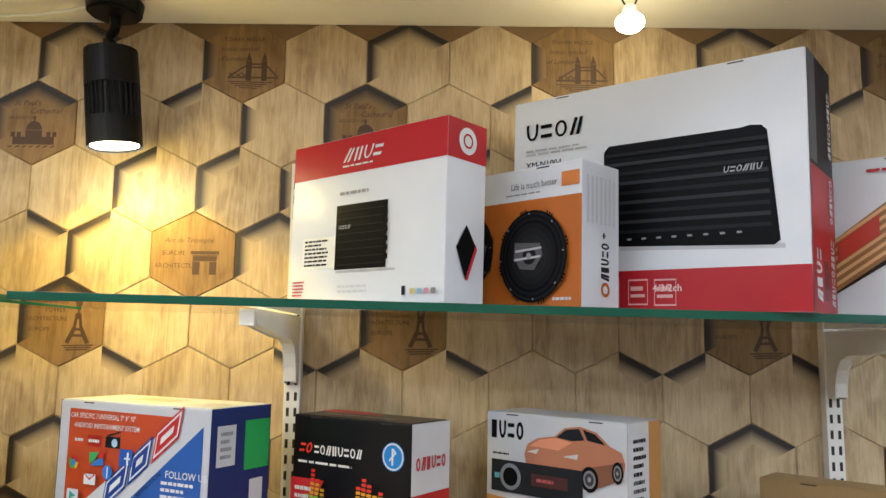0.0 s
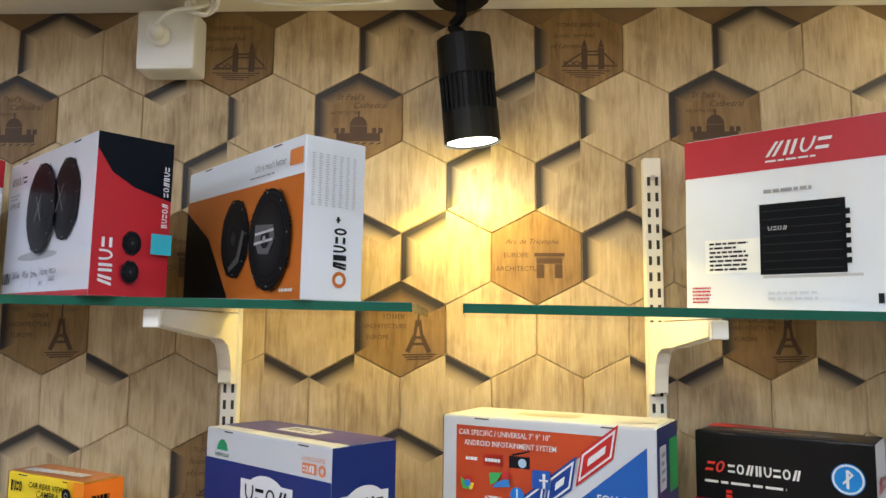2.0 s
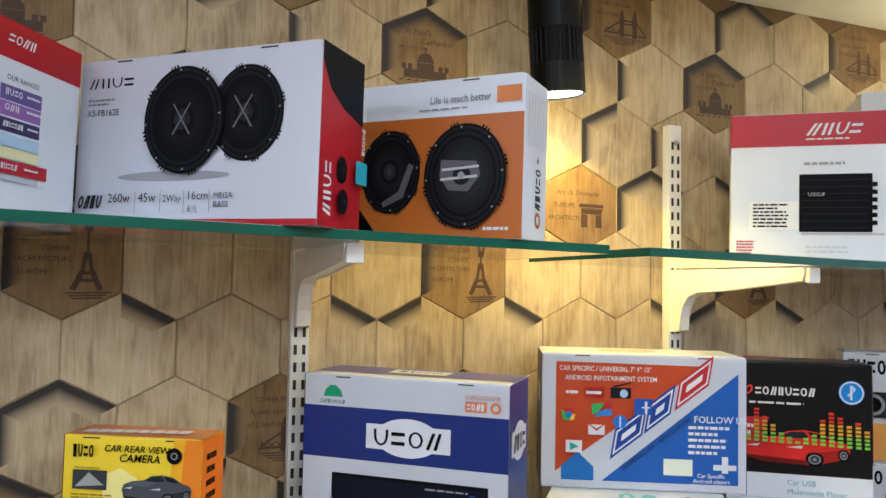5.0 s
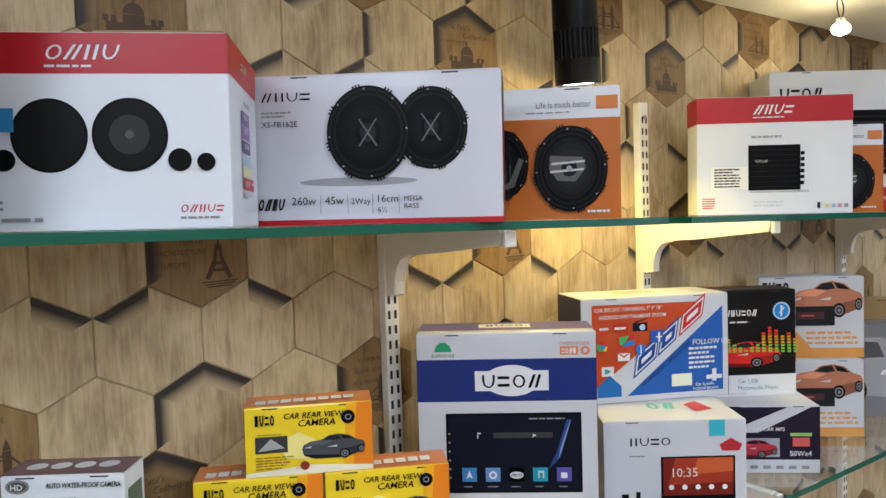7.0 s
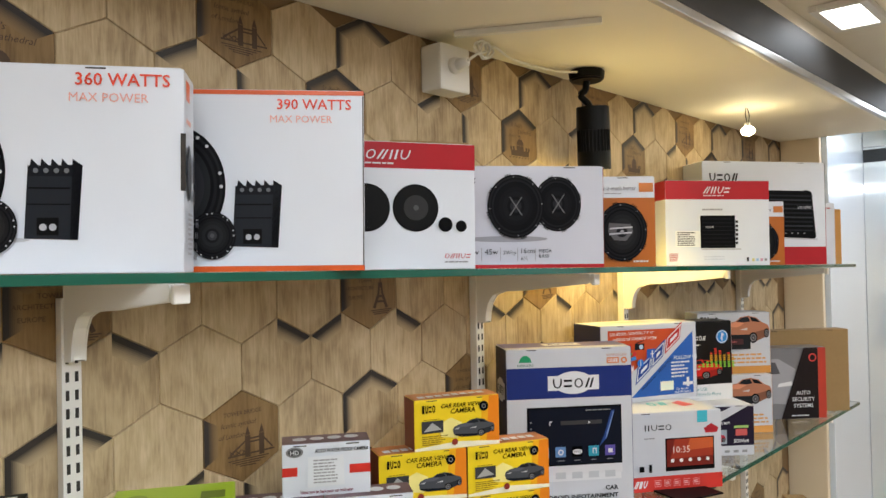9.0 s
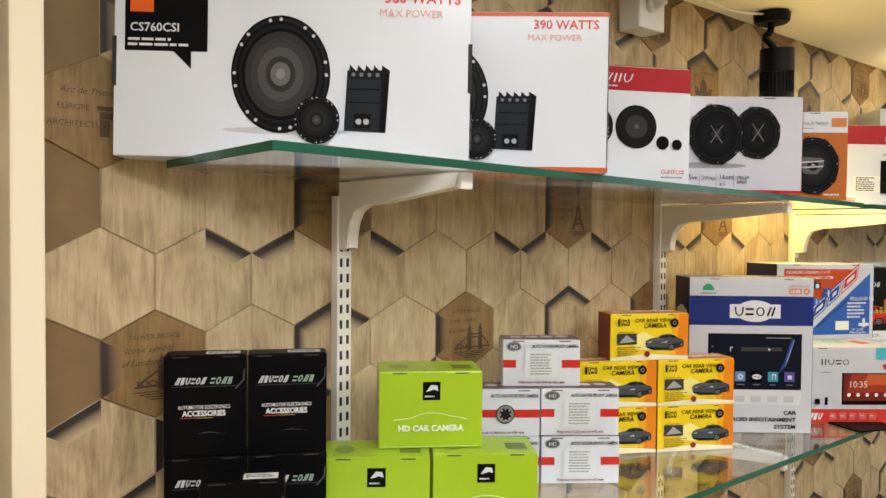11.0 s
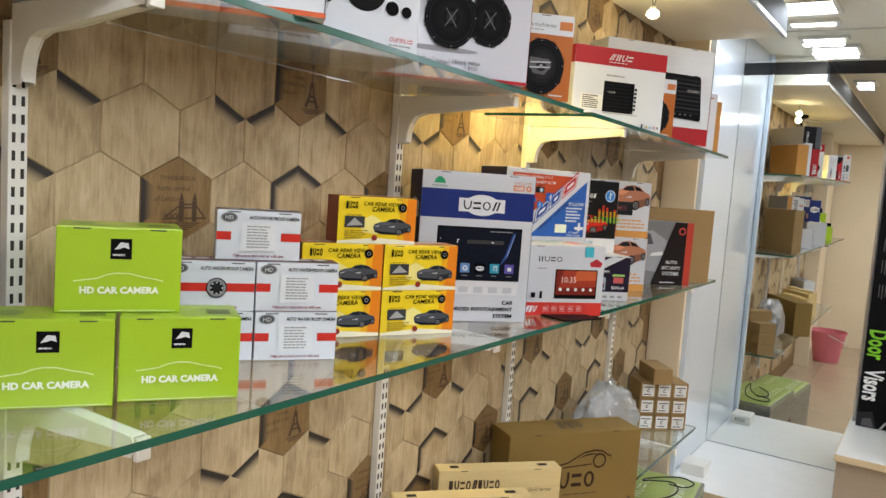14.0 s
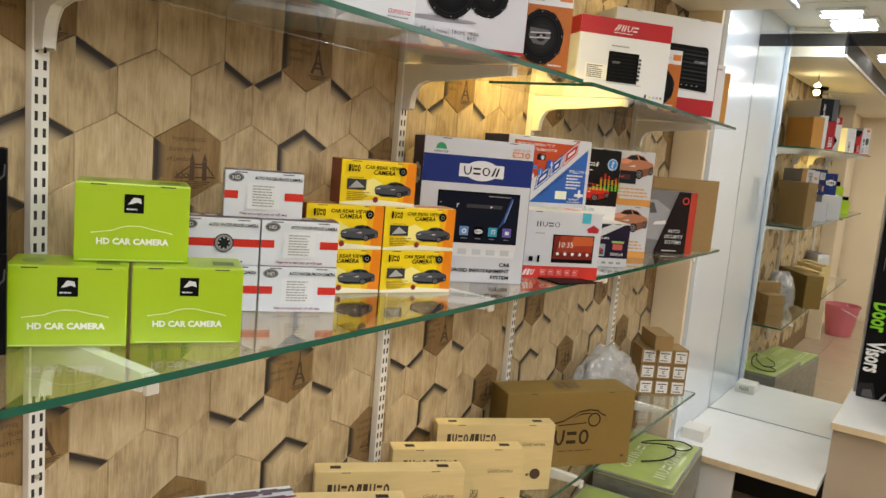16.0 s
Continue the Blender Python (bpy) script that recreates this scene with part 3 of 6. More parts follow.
socket = tagged(finish("socket_box", block(-1.022, 1.168, 2.088, -0.934, WALL_Y - 0.003, 2.18, 0.006), PLASTIC_WHITE), "white plastic socket box high on the wall", "socket box")
bm = bmesh.new()
add_tube(bm, (-0.985, 1.169, 2.138), (-0.985, 1.155, 2.138), 0.016, 0.016, 20)
add_tube(bm, (-0.985, 1.158, 2.138), (-0.981, 1.135, 2.142), 0.012, 0.009, 16)
part("plug", bm, PLASTIC_WHITE, socket, "round white plug", True)
points = [(-0.981, 1.136, 2.142), (-0.955, 1.13, 2.16)]
for k in range(20):
    a = k * 0.9
    points.append((-0.925 + 0.02 * math.cos(a) + 0.001 * k, 1.15 - 0.004 * (k % 3), 2.178 + 0.016 * math.sin(a)))
points += [(-0.88, 1.15, 2.192), (-0.8, 1.16, 2.182), (-0.66, 1.15, 2.18), (-0.575, 1.14, 2.19)]
cable = path_tube("white_cable", smooth_points(points, 4), 0.0028, PLASTIC_WHITE)
tagged(cable, "looped thin white cable running to the spotlight", "cable")
duct = tagged(finish("cable_duct", block(-0.14, -0.008, -0.012, 0.14, 0.008, -0.0005, 0.002), PLASTIC_WHITE), "short white plastic cable duct under the ceiling", "cable duct")
duct.matrix_world = Matrix.Translation((-0.93, 1.03, SOFFIT)) @ pose(0, 0, 0, 0, 0, -62)
build_hexagons()


# ---- printed cartons ----
WHITE, BLACK, RED, ORANGE, BLUE = (0.68, 0.69, 0.71), (0.005, 0.005, 0.0055), (0.41, 0.011, 0.019), (0.46, 0.13, 0.018), (0.009, 0.024, 0.155)
GREY, DARK, GREEN, LIME, YELLOW = (0.26, 0.26, 0.27), (0.02, 0.02, 0.022), (0.02, 0.3, 0.1), (0.36, 0.55, 0.015), (0.85, 0.62, 0.01)
LAYER = 0.00035


class Face:
    """One side of a carton, for flat prints: u to the right and v up, as parts of its width and height."""

    def __init__(self, w, h, d, side):
        self.wide, self.high = {"f": (w, h), "r": (d, h), "l": (d, h), "t": (w, d)}[side]
        self.spot = {
            "f": lambda u, v, n: (-w / 2 + u, -d / 2 - n, v),
            "r": lambda u, v, n: (w / 2 + n, -d / 2 + u, v),
            "l": lambda u, v, n: (-w / 2 - n, d / 2 - u, v),
            "t": lambda u, v, n: (-w / 2 + u, -d / 2 + v, h + n),
        }[side]


def circle_points(cx, cy, rx, ry, count=36, a0=0.0, a1=math.tau):
    full = abs(a1 - a0 - math.tau) < 1e-6
    steps = count if full else count + 1
    return [(cx + rx * math.cos(a0 + (a1 - a0) * k / count), cy + ry * math.sin(a0 + (a1 - a0) * k / count)) for k in range(steps)]


CAR_BODY = [(0, 0.45), (0.03, 0.62), (0.14, 0.74), (0.32, 0.8), (0.42, 0.95), (0.58, 1.0), (0.74, 0.93), (0.86, 0.74), (0.97, 0.66), (1.0, 0.5), (0.985, 0.3), (0.93, 0.22), (0.72, 0.05), (0.6, 0.02), (0.2, 0.05), (0.03, 0.2)]
CAR_SKIRT = [(0.02, 0.24), (0.05, 0.16), (0.2, 0.04), (0.6, 0.02), (0.58, 0.15), (0.2, 0.2)]
CAR_SIDE = [(0.6, 0.34), (0.98, 0.52), (0.985, 0.3), (0.93, 0.22), (0.72, 0.05), (0.6, 0.05)]
CAR_HOOD = [(0.06, 0.6), (0.16, 0.72), (0.33, 0.78), (0.5, 0.73), (0.36, 0.58)]
CAR_SCREEN = [(0.34, 0.79), (0.44, 0.93), (0.57, 0.965), (0.62, 0.79), (0.5, 0.755)]
CAR_WINDOW = [(0.65, 0.79), (0.605, 0.96), (0.73, 0.9), (0.82, 0.75)]
CAR_LAMPS = [[(0.03, 0.5), (0.16, 0.57), (0.13, 0.48)], [(0.4, 0.49), (0.56, 0.56), (0.55, 0.47)]]


KIND_NAMES = {"r": "printed_patch", "p": "printed_shape", "c": "printed_disc", "e": "printed_oval", "ring": "printed_ring", "b": "wordmark", "v": "wordmark", "l": "small_print", "t": "lettering", "speaker": "speaker_picture", "crossover": "crossover_picture", "car": "car_picture"}


def art(box, size, side, name, shapes, label="", start=1):
    """The prints on one side of a carton, laid one over the other: each run of like shapes is a mesh of its own."""
    runs = []
    if side == "t":  # clear of the lid flap
        start += 3
    for shape in shapes:
        if runs and runs[-1][-1][0] == shape[0] and runs[-1][-1][1] == shape[1]:
            runs[-1].append(shape)
        else:
            runs.append([shape])
    for n, run in enumerate(runs):
        ob, start = print_run(box, size, side, name if n == 0 else KIND_NAMES[run[0][0]], run, label if n == 0 else "", start)
        if len(run) > 1 or run[0][0] in "bvl":
            ob["kind"] = "stuff"
    return ob


def glyph_strokes(kind, thin):
    """The strokes of one plain mark in a unit cell."""
    bar = lambda x0, y0, x1, y1: [(x0, y0), (x1, y0), (x1, y1), (x0, y1)]
    if kind == 0:  # a ring of eight sides
        angles = [k * math.tau / 10 for k in range(11)]
        point = lambda a, r: (0.5 + (0.5 - r) * math.cos(a), 0.5 + (0.5 - 0.7 * r) * math.sin(a))
        return [[point(a, 0), point(b, 0), point(b, thin), point(a, thin)] for a, b in zip(angles, angles[1:])]
    if kind == 1:  # two upright bars
        return [bar(0.12, 0, 0.12 + thin * 1.3, 1), bar(0.88 - thin * 1.3, 0, 0.88, 1)]
    if kind == 2:  # two level bars
        return [bar(0.02, 0.1, 0.95, 0.32), bar(0.02, 0.66, 0.95, 0.88)]
    if kind == 3:  # two leaning bars, side by side
        return [[(0, 0), (thin * 1.3, 0), (0.4 + thin * 1.3, 1), (0.4, 1)], [(0.5, 0), (0.5 + thin * 1.3, 0), (0.9 + thin * 0.8, 1), (0.9 - thin * 0.4, 1)]]
    if kind == 4:  # a half ring, open upwards
        angles = [math.pi + k * math.pi / 6 for k in range(7)]
        point = lambda a, r: (0.5 + (0.5 - r) * math.cos(a), 0.62 + (0.62 - 0.7 * r) * math.sin(a))
        return [[point(a, 0), point(b, 0), point(b, thin), point(a, thin)] for a, b in zip(angles, angles[1:])] + [bar(0, 0.62, thin, 1), bar(1 - thin, 0.62, 1, 1)]
    return [bar(0, 0, 1, 0.06), bar(0, 0.94, 1, 1), bar(0, 0.06, 0.03, 0.94), bar(0.97, 0.06, 1, 0.94), bar(0.12, 0.3, 0.85, 0.42), bar(0.12, 0.56, 0.75, 0.72)]


def print_run(box, size, side, name, shapes, label, start):
    face = Face(*size, side)
    W, H = face.wide, face.high
    bm, slots, layer = bmesh.new(), [], start

    def put(points, color, faces=None):
        nonlocal layer
        mat = ink(color)
        if mat not in slots:
            slots.append(mat)
        verts = [bm.verts.new(face.spot(x, y, layer * LAYER)) for x, y in points]
        for f in faces or [range(len(points))]:
            try:
                made = bm.faces.new([verts[i] for i in f])
            except ValueError:
                continue
            made.material_index = slots.index(mat)

    for kind, color, *a in shapes:
        if kind == "r":
            put([(a[0] * W, a[1] * H), (a[2] * W, a[1] * H), (a[2] * W, a[3] * H), (a[0] * W, a[3] * H)], color)
        elif kind == "c":
            put(circle_points(a[0] * W, a[1] * H, a[2] * H, a[2] * H), color)
        elif kind == "e":
            put(circle_points(a[0] * W, a[1] * H, a[2] * H, a[3] * H), color)
        elif kind == "p":
            put([(u * W, v * H) for u, v in a[0]], color)
        elif kind == "ring":
            n = 40
            outer, inner = circle_points(a[0] * W, a[1] * H, a[3] * H, a[3] * H, n), circle_points(a[0] * W, a[1] * H, a[2] * H, a[2] * H, n)
            put(outer + inner, color, [(k, (k + 1) % n, n + (k + 1) % n, n + k) for k in range(n)])
        elif kind == "t":
            words, u, v, high = a[:4]
            opts = a[4] if len(a) > 4 else {}
            points, faces = text_faces(words, high * H, opts.get("align", "LEFT"), opts.get("bold", 0.012), opts.get("shear", 0.0))
            squeeze = opts.get("squeeze", 1.0)
            turn = radians(opts.get("turn", 0))
            c, s = math.cos(turn), math.sin(turn)
            put([(u * W + (x * squeeze) * c - y * s, v * H + (x * squeeze) * s + y * c) for x, y in points], color, faces)
        elif kind in "bv":  # a wordmark, drawn as a run of plain strokes; "v" reads upwards
            u0, v0, u1, v1, n = a[:5]
            slant = a[5] if len(a) > 5 else 0.0
            x0, y0, x1, y1 = u0 * W, v0 * H, u1 * W, v1 * H
            long, tall = (x1 - x0, y1 - y0) if kind == "b" else (y1 - y0, x1 - x0)
            step = long / n

            def stroke(k, quad):
                out = []
                for p, q in quad:
                    along, up = (k + 0.84 * p) * step + slant * tall * q, q * tall
                    out.append((x0 + along, y0 + up) if kind == "b" else (x1 - up, y0 + along))
                put(out, color)

            for k in range(n):
                thin = min(0.3, 0.2 * tall / step)
                for quad in glyph_strokes((k * 3 + n + int(97 * u0)) % 5 if n > 1 else 5, thin):
                    stroke(k, quad)
        elif kind == "l":  # small print too fine to read: plain bars
            u0, v0, u1, v1, n = a
            rng = random.Random(int(1000 * (u0 + 3 * v0 + 7 * u1 + n)))
            for k in range(n):
                y = v1 - (v1 - v0) * (k + 0.5) / n
                half = (v1 - v0) / n * 0.24
                x, end = u0, u1 - (u1 - u0) * rng.uniform(0, 0.35)
                while x < end:
                    go = min(end, x + (u1 - u0) * rng.uniform(0.08, 0.22))
                    put([(x * W, (y - half) * H), (go * W, (y - half) * H), (go * W, (y + half) * H), (x * W, (y + half) * H)], color)
                    x = go + (u1 - u0) * 0.03
        elif kind == "speaker":  # a round driver: chassis with lugs, surround, cone, badge
            cu, cv, r = a[:3]
            sx = a[3] if len(a) > 3 else 1.0
            cx, cy, R = cu * W, cv * H, r * H
            plain = len(a) > 4
            for k in range(0 if plain else 8):  # mounting ears in pairs round the chassis
                for off in (-0.075, 0.0, 0.075):
                    ang = (k + 0.35) * math.tau / 8 + off
                    c, q = math.cos(ang), math.sin(ang)
                    put([(cx + R * (sx * c * e - 0.02 * d * q), cy + R * (q * e + 0.02 * d * c)) for e, d in ((0.97, -1), (1.05, -1), (1.05, 1), (0.97, 1))], BLACK)
            layer += 1
            for rad, col in ((1.0, BLACK), (0.95, (0.016, 0.016, 0.018)), (0.9, (0.006, 0.006, 0.007)), (0.84, (0.013, 0.013, 0.015)), (0.78, (0.005, 0.005, 0.006)), (0.72, tuple(c * 0.4 for c in color)), (0.6, tuple(c * 0.55 for c in color)), (0.46, tuple(c * 0.72 for c in color)), (0.3, tuple(c * 0.4 for c in color)), (0.2, tuple(c * 1.5 for c in color)), (0.09, tuple(c * 2.6 for c in color))):
                put(circle_points(cx, cy, R * rad * sx, R * rad, 48), col)
                layer += 0.6
            for k in range(16 if plain else 8):
                ang = (k + 0.1) * math.tau / 8 if not plain else (k // 2 + 0.3 * (k % 2)) * math.tau / 8
                big = 0.03 if plain else 0.022
                put(circle_points(cx + 0.925 * R * sx * math.cos(ang), cy + 0.925 * R * math.sin(ang), big * R, big * R, 8), (0.55, 0.56, 0.58) if plain else GREY)
        elif kind == "crossover":  # a small finned filter box with terminals
            u0, v0, u1, v1 = a
            wx, hy = u1 - u0, v1 - v0
            spot = lambda p, q: ((u0 + p * wx) * W, (v0 + q * hy) * H)
            quad = lambda p, q, m, o: [spot(p, q), spot(m, q), spot(m, o), spot(p, o)]
            put([spot(0.0, 0.02), spot(0.94, 0.0), spot(1.0, 0.95), spot(0.06, 0.93)], (0.02, 0.022, 0.027))
            put([spot(0.8, 0.0), spot(0.94, 0.0), spot(1.02, 0.94), spot(0.84, 1.02)], (0.008, 0.008, 0.01))
            layer += 1
            put(quad(0.07, 0.64, 0.8, 0.66), BLACK)
            put(quad(0.06, 0.44, 0.8, 0.455), BLACK)
            put(quad(0.22, 0.06, 0.6, 0.28), BLACK)
            put([spot(0.06, 0.93), spot(0.06, 0.8), spot(0.84, 0.8), spot(0.84, 0.93)], (0.012, 0.013, 0.016))
            for k in range(4):  # terminal teeth along the top
                put([spot(0.1 + 0.18 * k, 0.93), spot(0.25 + 0.18 * k, 0.93), spot(0.12 + 0.18 * k, 1.02)], (0.012, 0.013, 0.016))
            layer += 1
            for k in range(4):
                c = spot(0.2 + 0.18 * k, 0.87)
                put(circle_points(c[0], c[1], 0.032 * hy * H, 0.032 * hy * H, 10), (0.14, 0.15, 0.16))
            for k in range(2):
                c = spot(0.33 + 0.17 * k, 0.16)
                put(circle_points(c[0], c[1], 0.045 * hy * H, 0.045 * hy * H, 10), (0.45, 0.45, 0.48))
        elif kind == "car":
            u0, v0, u1, v1 = a[:4]
            at = lambda u, v: ((u0 + u * (u1 - u0)) * W, (v0 + v * (v1 - v0)) * H)
            tone = lambda f: tuple(min(0.8, c * f) for c in color)
            put([at(u, v) for u, v in CAR_BODY], color)
            layer += 1
            for shape, col in ((CAR_SKIRT, tone(0.22)), (CAR_SIDE, tone(0.5)), (CAR_HOOD, tone(1.6)), (CAR_SCREEN, (0.02, 0.022, 0.026)), (CAR_WINDOW, (0.012, 0.012, 0.014)), (CAR_LAMPS[0], (0.55, 0.55, 0.56)), (CAR_LAMPS[1], (0.55, 0.55, 0.56))):
                put([at(u, v) for u, v in shape], col)
            layer += 1
            for u, v, rx, ry in ((0.67, 0.19, 0.085, 0.2), (0.935, 0.35, 0.052, 0.17)):
                for rad, col in ((1, BLACK), (0.7, (0.2, 0.2, 0.21)), (0.5, (0.05, 0.05, 0.055)), (0.2, GREY)):
                    put([at(u + rx * rad * math.cos(k * math.tau / 20), v + ry * rad * math.sin(k * math.tau / 20)) for k in range(20)], col)
                    layer += 0.6
        layer += 1
    for f in bm.faces:
        f.normal_update()
    out = Vector(face.spot(0, 0, 1)) - Vector(face.spot(0, 0, 0))
    for f in bm.faces:
        if f.normal.dot(out) < 0:
            f.normal_flip()
    return finish(name, bm, slots or [CARD_WHITE], box, label), layer


def carton(label, x, y, yaw, w, h, d, base, body, category="carton", group="", flaps=True, tilt=True, name="carton"):
    """A card box standing on a shelf by its front right corner, with a lid seam, tuck slots and worn corners."""
    c, s = math.cos(radians(yaw)), math.sin(radians(yaw))
    cx, cy = x - w / 2 * c - d / 2 * s, y - w / 2 * s + d / 2 * c
    z = shelf_height(base, cx) if isinstance(base, int) else base - SLOPE[1] * (cx + 0.9)
    bm = block(-w / 2, -d / 2, 0, w / 2, d / 2, h, min(0.0016, d * 0.03))
    box = tagged(finish(name, bm, body), label, category, group)
    box.matrix_world = Matrix.Translation((cx, cy, z + 0.0004)) @ (TILT[base if isinstance(base, int) else 1] if tilt else Matrix()) @ pose(0, 0, 0, 0, 0, yaw)
    if flaps:
        bm = bmesh.new()
        add_block(bm, -w / 2 + 0.003, -d / 2 + 0.001, h - 0.0002, w / 2 - 0.003, d / 2 - 0.004, h + 0.0009, 0.0004)
        part("lid_flap", bm, body, box)
        for u in (-0.3, 0.3):
            part("tuck_slot", block(w * u - 0.01, -d / 2 - 0.0003, h - 0.003, w * u + 0.01, -d / 2 + 0.002, h - 0.0014), SLOT_DARK, box)
    return box, (w, h, d)


def lettered(body, size, side, name, color, words, u, v, high, label="", **opts):
    return art(body, size, side, name, [("t", color, words, u, v, high, opts)], label, start=opts.pop("start", 6))


# ---- top shelf ----
GOLD = "boxes on the top glass shelf"
box, size = carton("white component speaker carton with orange print and a speaker picture", -1.697, 0.924, -38, 0.434, 0.213, 0.065, 0, CARD_WHITE, group=GOLD)
art(box, size, "f", "brand_flag", [("p", BLACK, [(0.03, 0.6), (0.26, 0.6), (0.26, 0.96), (0.03, 0.96)]), ("p", BLACK, [(0.165, 0.602), (0.215, 0.602), (0.215, 0.5)]), ("r", (0.75, 0.12, 0.02), 0.045, 0.82, 0.11, 0.93), ("l", WHITE, 0.04, 0.62, 0.22, 0.68, 2)], "black speech-bubble print")
lettered(box, size, "f", "model_lettering", WHITE, "CS760CSI", 0.045, 0.71, 0.05)
art(box, size, "f", "speaker_picture", [("e", (0.5, 0.5, 0.52), 0.48, 0.16, 0.36, 0.02), ("speaker", (0.085, 0.08, 0.08), 0.466, 0.482, 0.337, 0.84, 1)])
art(box, size, "f", "crossover_picture", [("crossover", BLACK, 0.645, 0.16, 0.77, 0.54)], start=3)
art(box, size, "f", "tweeter_picture", [("speaker", (0.03, 0.03, 0.032), 0.57, 0.222, 0.137, 0.95, 1)], start=12)
lettered(box, size, "f", "power_lettering", (0.72, 0.06, 0.02), "360 WATTS", 0.97, 0.905, 0.062, align="RIGHT")
lettered(box, size, "f", "subtitle_lettering", (0.78, 0.36, 0.3), "MAX POWER", 0.92, 0.825, 0.045, align="RIGHT", bold=0.0)
for u in (0.0015, 0.9985):
    part("hand_slot", block(u * 0.434 - 0.217 - 0.0025, -0.0336, 0.085, u * 0.434 - 0.217 + 0.0025, -0.0315, 0.145), SLOT_DARK, box, "dark cut hand slot")
art(box, size, "r", "side_print", [("r", (0.75, 0.12, 0.02), 0.2, 0.86, 0.55, 0.96), ("l", (0.8, 0.3, 0.2), 0.2, 0.73, 0.75, 0.78, 1), ("r", (0.55, 0.55, 0.57), 0.1, 0.695, 0.95, 0.7), ("e", (0.05, 0.052, 0.058), 0.38, 0.5, 0.07, 0.14), ("e", (0.09, 0.092, 0.1), 0.38, 0.5, 0.05, 0.11), ("r", (0.03, 0.03, 0.035), 0.72, 0.46, 0.88, 0.6), ("e", (0.05, 0.05, 0.055), 0.78, 0.39, 0.03, 0.04), ("l", (0.4, 0.4, 0.42), 0.15, 0.08, 0.6, 0.3, 9)] + [("e", (0.06, 0.06, 0.065), 0.72 + 0.16 * (k % 2), 0.08 + 0.055 * (k // 2), 0.018, 0.018) for k in range(8)])

box, size = carton("white component speaker carton with orange top and bottom edges", -1.488, 0.877, -42, 0.42, 0.216, 0.07, 0, CARD_WHITE, group=GOLD)
part("fold_gap", block(0.2082, -0.0354, 0.006, 0.2094, -0.034, 0.21), SLOT_DARK, box, "dark gap along the folded edge")
art(box, size, "f", "edge_band", [("r", (0.66, 0.1, 0.015), 0, 0.0, 1, 0.03), ("r", (0.66, 0.1, 0.015), 0, 0.975, 1, 1.0)], "orange printed edge bands")
art(box, size, "f", "speaker_picture", [("e", (0.5, 0.5, 0.52), 0.4, 0.14, 0.4, 0.02), ("speaker", (0.05, 0.052, 0.058), 0.466, 0.465, 0.337, 0.84, 1)])
art(box, size, "f", "crossover_picture", [("crossover", BLACK, 0.63, 0.13, 0.765, 0.495)], start=3)
art(box, size, "f", "tweeter_picture", [("speaker", (0.03, 0.03, 0.032), 0.577, 0.196, 0.13, 0.95, 1)], start=12)
lettered(box, size, "f", "power_lettering", (0.72, 0.06, 0.02), "390 WATTS", 0.965, 0.895, 0.058, align="RIGHT")
lettered(box, size, "f", "subtitle_lettering", (0.78, 0.36, 0.3), "MAX POWER", 0.91, 0.82, 0.042, align="RIGHT", bold=0.0)
art(box, size, "r", "side_print", [("r", (0.66, 0.1, 0.015), 0, 0.0, 1, 0.03), ("r", (0.75, 0.12, 0.02), 0.2, 0.86, 0.55, 0.96), ("l", (0.8, 0.3, 0.2), 0.2, 0.73, 0.75, 0.78, 1), ("r", (0.55, 0.55, 0.57), 0.1, 0.695, 0.95, 0.7), ("e", (0.05, 0.052, 0.058), 0.38, 0.5, 0.07, 0.14), ("e", (0.09, 0.092, 0.1), 0.38, 0.5, 0.05, 0.11), ("r", (0.03, 0.03, 0.035), 0.72, 0.46, 0.88, 0.6), ("e", (0.05, 0.05, 0.055), 0.78, 0.39, 0.03, 0.04), ("l", (0.4, 0.4, 0.42), 0.15, 0.08, 0.6, 0.3, 9)] + [("e", (0.06, 0.06, 0.065), 0.72 + 0.16 * (k % 2), 0.08 + 0.055 * (k // 2), 0.018, 0.018) for k in range(8)])

box, size = carton("worn white and red speaker carton with four round speaker pictures", -1.238, 0.912, -30.6, 0.29, 0.183, 0.18, 0, CARD_WHITE, group=GOLD)
art(box, size, "f", "red_band", [("r", RED, 0, 0.795, 1, 1), ("b", WHITE, 0.43, 0.865, 0.66, 0.94, 4, 0.3), ("l", WHITE, 0.43, 0.82, 0.65, 0.845, 1)], "red printed band")
art(box, size, "f", "speaker_picture", [("c", BLACK, 0.437, 0.484, 0.188), ("c", (0.012, 0.012, 0.012), 0.437, 0.484, 0.176), ("c", BLACK, 0.686, 0.485, 0.188), ("c", (0.012, 0.012, 0.012), 0.686, 0.485, 0.176), ("c", BLACK, 0.84, 0.355, 0.059), ("c", BLACK, 0.923, 0.343, 0.046), ("c", BLACK, 0.3, 0.36, 0.055), ("c", (0.04, 0.04, 0.04), 0.686, 0.485, 0.1), ("c", (0.08, 0.08, 0.08), 0.686, 0.485, 0.022), ("r", (0.03, 0.2, 0.45), 0.28, 0.5, 0.335, 0.62)])
art(box, size, "f", "series_mark", [("b", (0.5, 0.02, 0.03), 0.835, 0.085, 0.975, 0.125, 5, 0.2), ("l", GREY, 0.835, 0.045, 0.975, 0.07, 1), ("l", GREY, 0.12, 0.04, 0.55, 0.08, 1), ("l", GREY, 0.12, 0.1, 0.3, 0.2, 3)])
art(box, size, "r", "red_band", [("r", RED, 0, 0.8, 1, 1), ("b", WHITE, 0.4, 0.885, 0.61, 0.935, 4, 0.3)], "red printed band")
